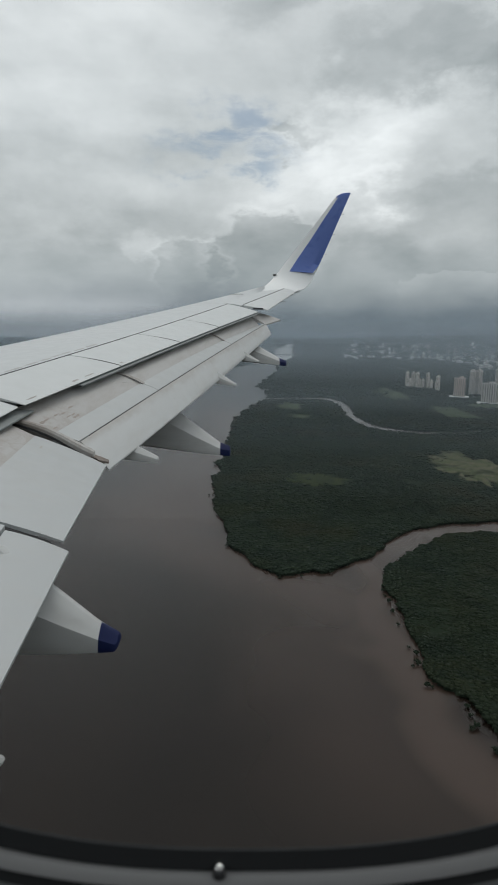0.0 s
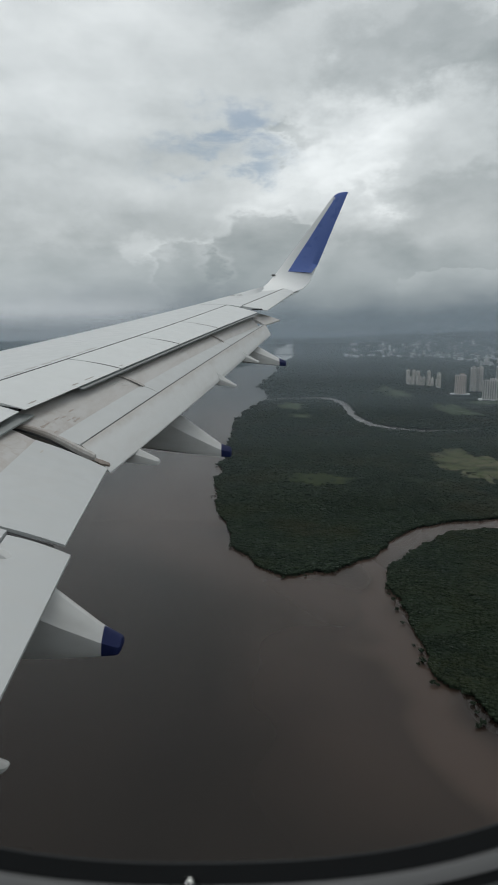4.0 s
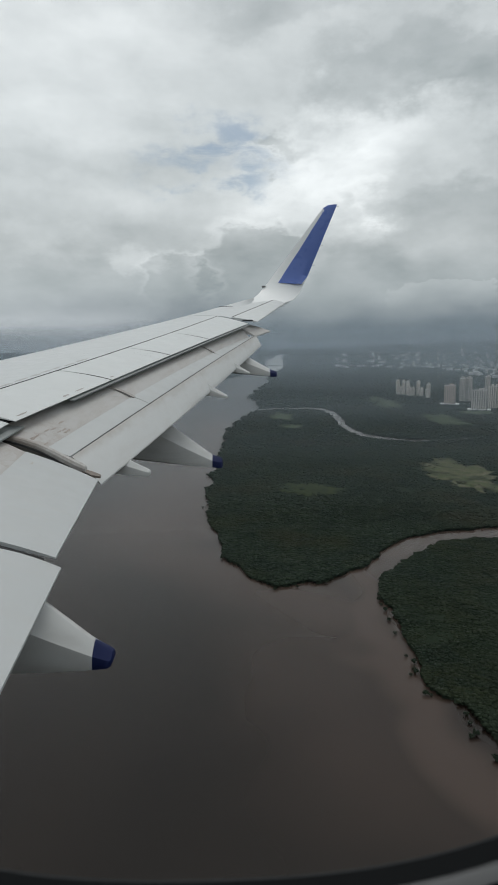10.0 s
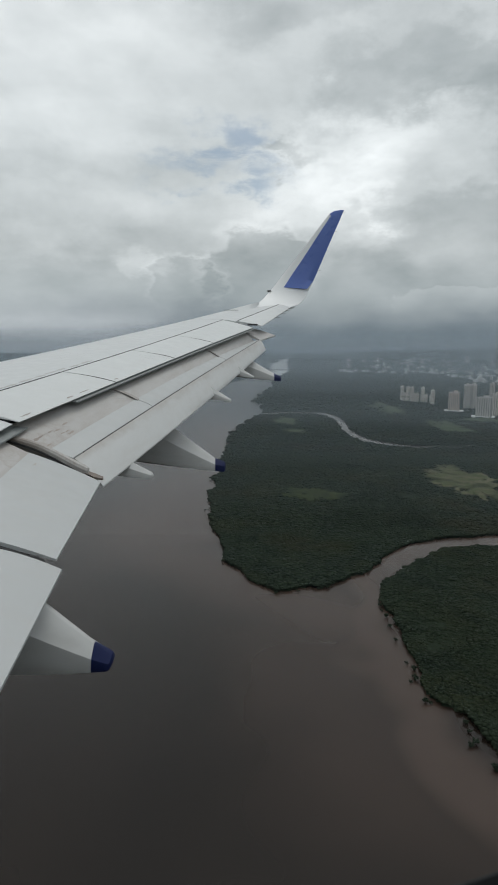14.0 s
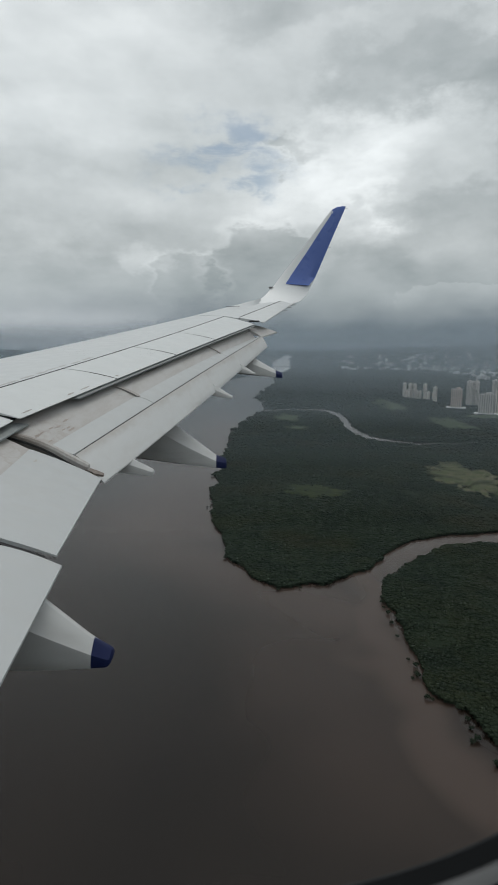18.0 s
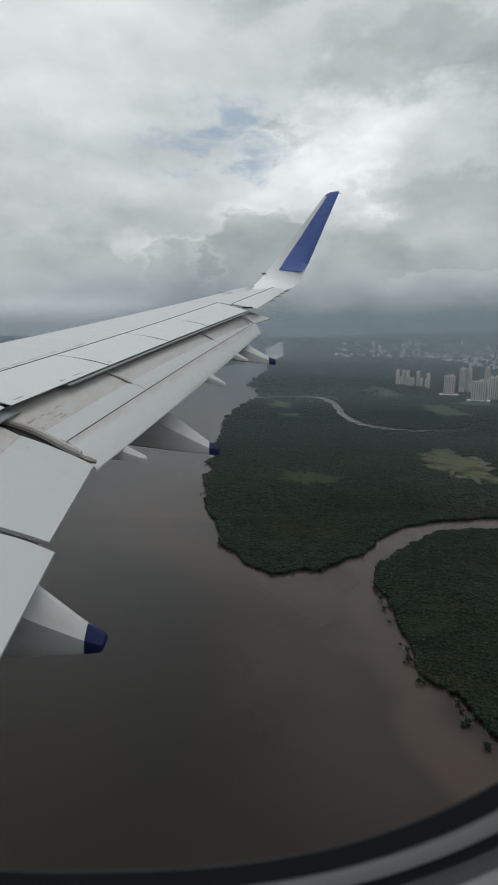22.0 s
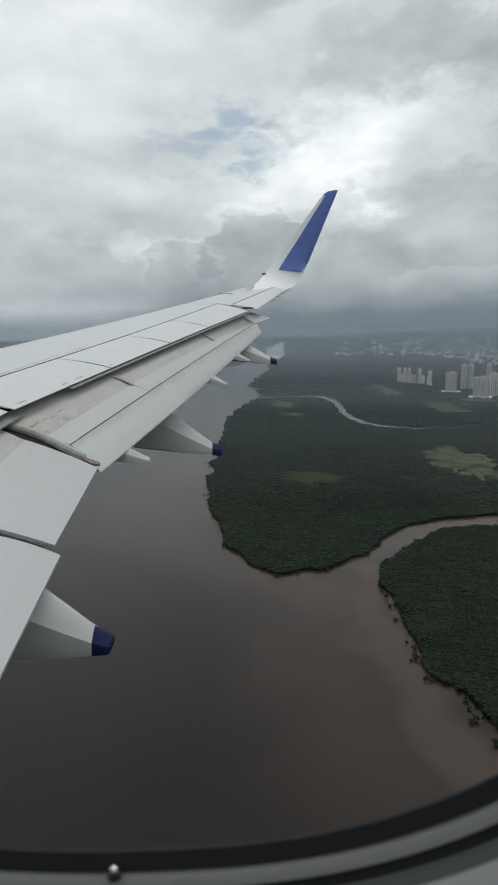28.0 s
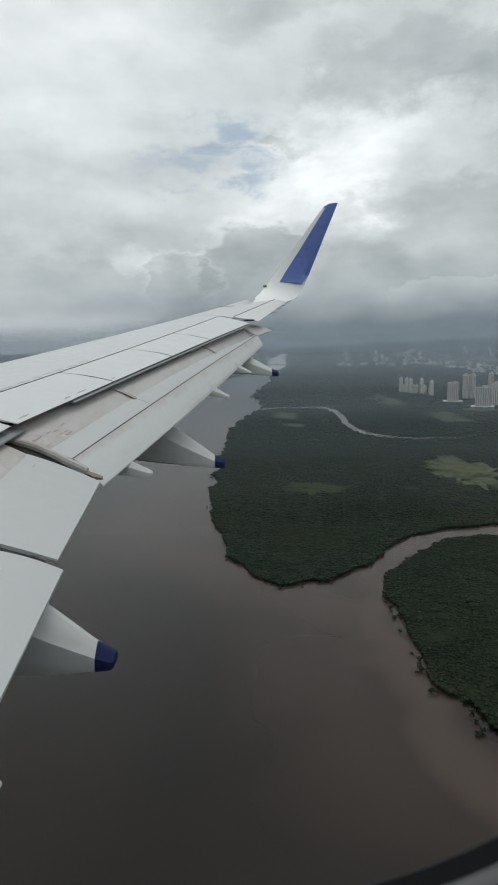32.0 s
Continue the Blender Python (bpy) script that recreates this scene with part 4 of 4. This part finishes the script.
radii = np.concatenate([[0.5, 60], np.geomspace(100, 4880, 460)])
ANG = np.concatenate([np.linspace(-math.pi, -0.62, 40)[:-1], np.linspace(-0.62, 0.62, 620), np.linspace(0.62, math.pi, 40)[1:]])


def terrain(x, y):
    land = is_land(x, y)
    return np.where(land, 1.3 + 0.5 * wobble(x, y, 40, 9), -2.5) + lift(np.hypot(x, y))


v, q = sheet(radii, ANG, terrain)
ground = new("ground", big_mesh("ground", v, q, LAND))
tagged(ground, "dark wooded mud flats of a river delta", "ground", kind="structure")
v, q = sheet(np.concatenate([[0.5], np.geomspace(60, 3600, 55), np.linspace(3650, 4880, 60)]), np.linspace(-math.pi, math.pi, 97), lambda x, y: lift(np.hypot(x, y)))
water = new("water", big_mesh("water", v, q, WATER))
tagged(water, "wide silty brown river under a grey sky", "water", kind="structure")


# ---- grass clearings among the mangroves ----
def clearing(cx, cy, rx, ry, seed, label, mat=GRASS):
    n, rings = 64, 7
    verts, faces = [(0, 0, 0.5)], []
    a = np.arange(n) * 2 * math.pi / n
    edge = 1 + 0.45 * wobble(3 * np.cos(a) + seed * 7, 3 * np.sin(a), 1.3, seed) + 0.34 * wobble(9 * np.cos(a), 9 * np.sin(a) + seed, 1.0, seed + 1)
    for k in range(1, rings + 1):
        for i in range(n):
            s = k / rings * edge[i]
            verts.append((rx * s * math.cos(a[i]), ry * s * math.sin(a[i]), 0.55 - 0.9 * (k == rings) + 0.12 * math.sin(5 * a[i] + k)))
    for i in range(n):
        faces.append((0, 1 + i, 1 + (i + 1) % n))
        for k in range(rings - 1):
            p, o = 1 + k * n, 1 + (k + 1) * n
            faces.append((p + i, o + i, o + (i + 1) % n, p + (i + 1) % n))
    ob = new("grass_clearing", mesh_of("grass_clearing", verts, faces, mat, True))
    ob.location = (cx, cy, 1.9)
    tagged(ob, label, "clearing", "clearings in the mangroves", "structure")
    CLEAR.append((cx, cy, rx, ry))


CLEAR = []
clearing(281, 703, 38, 92, 3, "yellow-green grass clearing in dark mangroves")
clearing(90, 638, 30, 30, 4, "small faded grass clearing in dark mangroves", FADED)
clearing(109, 1292, 30, 62, 5, "pale marshy clearing beside the river", MARSH)
clearing(118, 1138, 27, 22, 6, "pale marshy clearing beside the river", MARSH)
clearing(397, 1550, 37, 150, 7, "green clearing between forest and towers", MARSH)
clearing(431, 1205, 40, 100, 8, "green clearing below the tall towers", MARSH)
clearing(540, 1320, 40, 34, 9, "pale open lot below the tall towers", MARSH)
clearing(392, 215, 42, 46, 11, "brown mud clearing in the mangroves", MUD)


# ---- mangrove canopy: many small uneven crowns ----
def canopy(name, spacing, y0, y1, spread, size, seed, label, flat=0.9):
    rng = np.random.RandomState(seed)
    ny = int((y1 - y0) / spacing)
    pts = []
    for k in range(ny):
        y = y0 + k * spacing
        half0, half1 = spread(y)
        n = max(1, int((half1 - half0) / spacing))
        x = half0 + (np.arange(n) + rng.rand(n)) * spacing
        pts.append(np.stack([x, y + rng.rand(n) * spacing], 1))
    p = np.concatenate(pts)
    ok = is_land(p[:, 0], p[:, 1])
    ok &= near_line(p[:, 0], p[:, 1], CREEK) > 3
    for cx, cy, rx, ry in CLEAR:
        rr = ((p[:, 0] - cx) / rx) ** 2 + ((p[:, 1] - cy) / ry) ** 2
        ok &= rr + 0.55 * wobble(p[:, 0], p[:, 1], 14, 31) + 0.6 * wobble(p[:, 0], p[:, 1], 5, 37) > 0.95 - 0.8 * (rng.rand(len(p)) < 0.09)
    ok &= wobble(p[:, 0], p[:, 1], 30, 33) + 0.5 * wobble(p[:, 0], p[:, 1], 9, 34) > -1.35
    p = p[ok]
    bm = bmesh.new()
    bmesh.ops.create_icosphere(bm, subdivisions=1, radius=1.0)
    base = np.array([v.co[:] for v in bm.verts])
    tri = np.array([[v.index for v in f.verts] for f in bm.faces])
    bm.free()
    n, m = len(p), len(base)
    s = size * (0.62 + 0.85 * rng.rand(n) ** 2.0) * (1 + 0.25 * wobble(p[:, 0], p[:, 1], 60, 35))
    b = base[None] * (1 + 0.55 * (rng.rand(n, m, 1) - 0.5))
    a = rng.rand(n) * 2 * math.pi
    c, sn = np.cos(a)[:, None], np.sin(a)[:, None]
    x = (b[..., 0] * c - b[..., 1] * sn) * s[:, None] + p[:, 0:1]
    y = (b[..., 0] * sn + b[..., 1] * c) * s[:, None] + p[:, 1:2]
    heave = 0.9 * rng.rand(n) + 0.8 * wobble(p[:, 0], p[:, 1], 7, 61) + 1.0 * wobble(p[:, 0], p[:, 1], 19, 62)
    z = b[..., 2] * s[:, None] * flat + (1.35 + s * 0.5 * flat + 0.42 * heave + lift(np.hypot(p[:, 0], p[:, 1])))[:, None]
    verts = np.stack([x, y, z], -1).reshape(-1, 3)
    faces = (tri[None] + (np.arange(n) * m)[:, None, None]).reshape(-1, 3)
    ob = new(name, big_mesh(name, verts, faces, CANOPY, True))
    tagged(ob, label, "forest", kind="stuff")
    return n


canopy("mangrove_forest", 1.3, 120, 520, lambda y: (-40, 0.50 * y + 50), 1.48, 41, "dense dark green mangrove crowns along the river bank", 0.25)
canopy("mangrove_forest", 2.1, 517, 900, lambda y: (-60, 0.50 * y + 50), 2.0, 42, "dense dark green mangrove crowns on the delta flats", 0.27)
canopy("mangrove_forest", 4.6, 894, 1500, lambda y: (-60, 0.50 * y + 50), 3.3, 43, "dark mangrove forest reaching towards the towers", 0.28)
canopy("mangrove_forest", 10.0, 1500, 3700, lambda y: (-0.2 * y, 0.50 * y), 5.0, 44, "distant dark mangrove forest beside the river", 0.4)
canopy("mangrove_forest", 13.0, 3690, 4720, lambda y: (-0.2 * y, 0.50 * y), 6.0, 45, "hazy dark woods round the far town", 0.45)


# ---- single mangrove bushes standing in the shallows ----
BARK, t = material("mangrove_bark", 0.9)
t.put(t.b, "Base Color", t.mix(t.noise(t.at, 3.0, 4), (0.05, 0.04, 0.032), (0.10, 0.085, 0.07)))


def bush(seed, size):
    """A low mangrove: tapered trunk, splayed limbs and a crown of small clumps."""
    rng = random.Random(seed)
    top = empty("mangrove_bush")

    def stick(p, q, r0, r1):
        p, q = Vector(p), Vector(q)
        d = (q - p).normalized()
        a = d.orthogonal().normalized()
        c = d.cross(a)
        rings = [[o + (a * math.cos(k * 1.0472) + c * math.sin(k * 1.0472)) * r for k in range(6)] for o, r in ((p, r0), (p.lerp(q, 0.5) + a * r0 * 0.4, (r0 + r1) / 2), (q, r1))]
        return loft(rings)

    v, fc = stick((0, 0, -2.6), (0.1 * size, 0, 0.9 * size), 0.12 * size, 0.07 * size)
    part("trunk", mesh_of("trunk", v, fc, BARK), BARK, top)
    verts, faces = [], []
    for k in range(6):
        a = k * 1.05 + rng.uniform(-0.3, 0.3)
        tip = (math.cos(a) * size * 0.8, math.sin(a) * size * 0.8, size * rng.uniform(0.9, 1.3))
        v, fc = stick((0.1 * size, 0, size * 0.6), tip, 0.06 * size, 0.02 * size)
        part("limb", mesh_of("limb", v, fc, BARK), BARK, top)
        for j in range(5):
            bm = bmesh.new()
            bmesh.ops.create_icosphere(bm, subdivisions=1, radius=1.0)
            s = size * rng.uniform(0.22, 0.42)
            c = Vector(tip) + Vector([rng.uniform(-0.45, 0.45) * size for _ in range(3)])
            off = len(verts)
            for vert in bm.verts:
                verts.append(c + Vector((vert.co.x, vert.co.y, vert.co.z * 0.7)) * s * rng.uniform(0.7, 1.3))
            faces += [tuple(off + u.index for u in f.verts) for f in bm.faces]
            bm.free()
    part("crown", mesh_of("crown", verts, faces, CANOPY), CANOPY, top)
    return top


BUSHES = [bush(1, 1.0), bush(2, 1.3), bush(3, 0.8)]
shrubs = random.Random(12)
edge = [(106, 388), (100, 343), (101, 315), (98, 279), (99, 255), (109, 240), (109, 226), (114, 210), (-20, 600), (-12, 480), (8, 421), (36, 380), (69, 387)]
for i in range(30):
    x, y = edge[i % 13]
    x2, y2 = edge[(i + 1) % 13] if i % 13 not in (7, 12) else (x, y)
    k = shrubs.random()
    ob = BUSHES[i % 3] if i < 3 else None
    m = pose(x + (x2 - x) * k - shrubs.uniform(0, 6), y + (y2 - y) * k - shrubs.uniform(0, 4), 0, 0, 0, shrubs.uniform(0, 360))
    if ob is None:
        ob = copy_thing(BUSHES[i % 3], m)
    else:
        ob.matrix_basis = m
    tagged(ob, "low dark mangrove bush standing in shallow river water", "bush", "bushes off the river bank")


# ---- towers and town ----
def tower(w, d, h, bays, wall, podium=0.0, slim=False):
    """A residential tower: body, pilasters with window strips between them, parapet, lift house, tank and podium."""
    top = empty("apartment_tower")
    part("wall", cuboid(w, d, h, bevel=0.25), wall, top)
    part("roof", cuboid(w - 1.2, d - 1.2, 0.5, 0, 0, h - 0.1), ROOFING, top)
    step = w / bays
    strip = bpy.data.meshes.new("window_strip")
    bm = cuboid(step * 0.36, 0.25, h - 4.0, 0, 0, 2.5)
    bm.to_mesh(strip), bm.free()
    pil = bpy.data.meshes.new("pilaster")
    bm = cuboid(step * 0.34, 0.9, h + 0.8, 0, 0, 0, 0.08)
    bm.to_mesh(pil), bm.free()
    for me, mat in ((strip, DARKWIN), (pil, wall)):
        me.materials.append(mat)
    for i in range(bays):
        x = -w / 2 + step * (i + 0.5)
        ob = part("window_strip", strip, DARKWIN, top)
        ob.location = (x + step * 0.33 - step * 0.15, -d / 2 - 0.06, 0)
        ob = part("pilaster", pil, wall, top)
        ob.location = (x - step * 0.28, -d / 2 - 0.3, 0)
    for i in range(max(2, int(bays * d / w))):
        y = -d / 2 + d * (i + 0.5) / max(2, int(bays * d / w))
        ob = part("window_strip", strip, DARKWIN, top)
        ob.matrix_basis = pose(-w / 2 - 0.06, y, 0, 0, 0, 90)
    for k in range(1, int(h / 9)):
        part("floor_band", cuboid(w + 0.5, d + 0.5, 0.5, 0, 0, k * 9.0), TRIM, top)
    part("parapet", cuboid(w + 0.6, d + 0.6, 1.2, 0, 0, h - 1.0, 0.1), TRIM, top)
    part("lift_house", cuboid(w * 0.36, d * 0.4, 4.2, w * 0.12, 0, h, 0.15), wall, top)
    part("water_tank", cuboid(w * 0.2, d * 0.25, 2.6, -w * 0.25, d * 0.1, h, 0.3), ROOFING, top)
    if podium:
        part("podium", cuboid(w * podium, d * podium, 3.2, 0, 0, 0, 0.2), TRIM, top, "pale concrete podium")
    return top


def stand(proto, x, y, turn, label, group, first):
    m = pose(x, y, 1.2, 0, 0, turn)
    if first:
        proto.matrix_basis = m
        ob = proto
    else:
        ob = copy_thing(proto, m)
    return tagged(ob, label, "building", group)


random.seed(7)
SLIM = tower(8, 9, 42, 3, CREAM)
SLAB = tower(27, 13, 48, 6, PINK, 1.7)
WIDE = tower(34, 15, 46, 7, GREY, 1.5)
TALL = tower(13, 12, 52, 3, CREAM)
PAIR = tower(11, 11, 62, 3, GREY)
LOW = tower(24, 12, 26, 5, PINK)
SHORT = tower(9, 8, 22, 3, CREAM)
for i, (x, y, a) in enumerate(((496, 1790, 20), (506, 1765, 20), (513, 1745, 15), (538, 1635, 25), (541, 1736, 20))):
    stand(SLIM, x, y, a, "slim pale residential tower among trees", "row of slim towers", i == 0)
for i, (x, y, a) in enumerate(((500, 1775, 18), (522, 1753, 22), (531, 1753, 18), (545, 1718, 12), (556, 1700, 20), (508, 1771, 10))):
    stand(SHORT, x, y, a, "shorter grey tower between the slim ones", "row of slim towers", i == 0)
stand(SLAB, 546, 1492, -18, "broad pinkish residential slab on a pale podium", "tall residential blocks", True)
stand(WIDE, 568, 1362, -22, "broad grey residential block on a pale podium", "tall residential blocks", True)
stand(SLAB, 690, 1440, -20, "broad pinkish residential slab on a pale podium", "tall residential blocks", False)
for i, (x, y, a) in enumerate(((608, 1392, -15), (622, 1400, -15), (634, 1380, -18), (648, 1392, -20), (662, 1385, -15), (676, 1400, -12), (700, 1360, -15), (716, 1372, -15))):
    stand(TALL, x, y, a, "tall cream tower with white vertical bands", "row of cream towers", i == 0)
for i, (x, y, a) in enumerate(((598, 1545, 8), (606, 1570, 8), (617, 1550, 12), (627, 1580, 10), (690, 1610, 6), (730, 1590, 8), (760, 1560, 5))):
    stand(PAIR, x, y, a, "tall grey tower behind the front row", "grey towers behind", i == 0)
for i, (x, y, a) in enumerate(((715, 1290, -12), (745, 1300, -15), (775, 1285, -18), (805, 1310, -12), (840, 1290, -10), (870, 1330, -15), (900, 1300, -10), (780, 1700, 5), (840, 1740, 5), (890, 1700, 10))):
    stand(LOW, x, y, a, "low pinkish apartment block", "low apartment blocks", i == 0)


def house(w, d, h, wall, roof):
    top = empty("city_building")
    part("wall", cuboid(w, d, h, bevel=0.2), wall, top)
    part("roof", cuboid(w + 0.8, d + 0.8, 0.9, 0, 0, h - 0.1, 0.15), roof, top)
    part("roof_room", cuboid(w * 0.3, d * 0.35, 2.6, w * 0.15, 0, h + 0.7), wall, top)
    for k in range(3):
        part("window_strip", cuboid(w * 0.8, 0.3, h * 0.14, 0, -d / 2 - 0.05, h * (0.16 + 0.27 * k)), DARKWIN, top)
    return top


KINDS = [house(15, 11, 10, TRIM, TRIM), house(20, 12, 8, CREAM, TIN), house(30, 15, 8, TRIM, TRIM), house(11, 11, 19, CREAM, TRIM), house(10, 10, 30, TRIM, TRIM), house(18, 11, 13, TRIM, CREAM)]
TOLD = ["white low building in the far town", "cream shed with a tin roof in the far town", "long pale shed with a tin roof", "cream mid-rise tower in the far town", "white high-rise in the hazy far town", "white mid-rise block in the far town"]
used = set()
for i in range(345):
    if i < 205:
        y = random.uniform(2050, 3700)
        x = y * random.uniform(0.30, 0.50)
        if x / y < 0.30 + 0.16 * (3700 - y) / 1650:
            continue
    else:
        y = random.uniform(3500, 4550)
        x = y * random.uniform(0.17, 0.48)
    if math.hypot(x, y) > 4750:
        continue
    k = random.choices(range(6), (6, 4, 2, 3, 0.5 if i < 205 else 2.2, 4))[0]
    ob = stand(KINDS[k], x, y, random.uniform(-35, 35), TOLD[k], "far town buildings", k not in used)
    ob.location.z += float(lift(math.hypot(x, y)))
    used.add(k)


near_town = random.Random(21)
for i in range(40):
    k = near_town.choice((0, 1, 5, 0))
    stand(KINDS[k], 560 + 24 * (i % 8) + near_town.uniform(-5, 5), 560 + 52 * (i // 8) + near_town.uniform(-9, 9), near_town.uniform(-15, 15), TOLD[k].replace("far town", "town beside the mangroves"), "town beside the mangroves", False)


def strip_road(name, pts, width, mat, label, z=1.95):
    verts, faces = [], []
    for i, (x, y) in enumerate(pts):
        x0, y0 = pts[max(i - 1, 0)]
        x1, y1 = pts[min(i + 1, len(pts) - 1)]
        n = Vector((y0 - y1, x1 - x0, 0)).normalized() * width / 2
        for s, dz in ((-1, -1.2), (-1, 0), (1, 0), (1, -1.2)):
            verts.append((x + n.x * s, y + n.y * s, z + dz))
    for i in range(len(pts) - 1):
        for k in range(3):
            faces.append((4 * i + k, 4 * i + k + 1, 4 * i + k + 5, 4 * i + k + 4))
    ob = new(name, mesh_of(name, verts, faces, mat))
    tagged(ob, label, "road", kind="structure")


strip_road("road", [(480, 1240), (560, 1290), (640, 1310), (760, 1250), (900, 1230), (1200, 1260)], 9, PAVED, "pale service road in front of the towers")
strip_road("road", [(500, 1560), (600, 1500), (720, 1480), (900, 1500)], 8, PAVED, "pale road between the tower blocks")
strip_road("road", [(640, 1900), (900, 2300), (1200, 2900), (1500, 3800)], 14, ASPHALT, "grey trunk road through the far town")

# the far reach of the river, its sky reflection painted as a pale base
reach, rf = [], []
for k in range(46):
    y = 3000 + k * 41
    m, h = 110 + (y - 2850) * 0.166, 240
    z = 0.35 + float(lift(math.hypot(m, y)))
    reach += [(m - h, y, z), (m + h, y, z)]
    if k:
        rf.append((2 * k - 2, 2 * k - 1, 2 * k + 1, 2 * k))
tagged(new("far_water", mesh_of("far_water", reach, rf, WIDEWATER)), "far river reach with the sky's reflection painted pale", "water", kind="structure")

# bridge over the far river
bridge = empty("river_bridge", pose(280, 3869, 1.5, 0, 0, -2), label="low concrete road bridge across the far river", category="bridge")
part("deck", cuboid(190, 9, 2.0, 0, 0, 9), ROOFING, bridge)
part("rail", cuboid(190, 0.6, 1.6, 0, -4.2, 11), ROOFING, bridge)
part("rail", cuboid(190, 0.6, 1.6, 0, 4.2, 11), ROOFING, bridge)
for k in range(9):
    part("pier", cuboid(4, 7, 12, -84 + 21 * k, 0, -3, 0.3), ROOFING, bridge)

# ---- far hills and haze ----
n = 181
a = np.linspace(-1.9, 1.9, n)
ridge = 84 + 22 * wobble(a * 10, a * 0 + 3, 1.6, 51) + 10 * wobble(a * 40, a * 0 + 9, 1.5, 52) + 55 * np.exp(-((a - 0.52) / 0.16) ** 2) - 66 * np.exp(-((a - 0.100) / 0.060) ** 2) - 60 * np.clip((-0.02 - a) / 0.2, 0, 1)
hv, hf = [], []
for i in range(n):
    s, c = math.sin(a[i]), math.cos(a[i])
    for r, z in ((4600, 50.0), (4690, 66 + (ridge[i] - 40) * 0.5), (4780, 78 + (ridge[i] - 40) * 0.85), (4860, 88 + (ridge[i] - 40) * 0.9)):
        hv.append((r * s, r * c, z))
for i in range(n - 1):
    for k in range(3):
        hf.append((4 * i + k, 4 * i + k + 1, 4 * i + k + 5, 4 * i + k + 4))
hills = new("backdrop", mesh_of("backdrop", hv, hf, HILLS, True))
tagged(hills, "low wooded hills behind the haze sheets", "hills", kind="structure")

# added sheets, by distance and strength, that put haze over the plain
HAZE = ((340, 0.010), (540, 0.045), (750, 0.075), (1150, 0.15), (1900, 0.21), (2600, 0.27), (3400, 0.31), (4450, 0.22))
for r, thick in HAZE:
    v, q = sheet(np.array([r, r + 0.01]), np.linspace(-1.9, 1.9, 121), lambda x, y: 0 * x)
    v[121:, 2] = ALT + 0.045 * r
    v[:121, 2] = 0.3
    ob = new("mist_bank", big_mesh("mist_bank", v, q, mist("far_haze_tint", thick, ALT - 0.005 * r, ALT + 0.042 * r)))
    tagged(ob, "tinted see-through sheet standing in for far haze", "mist", "haze over the plain", "stuff")
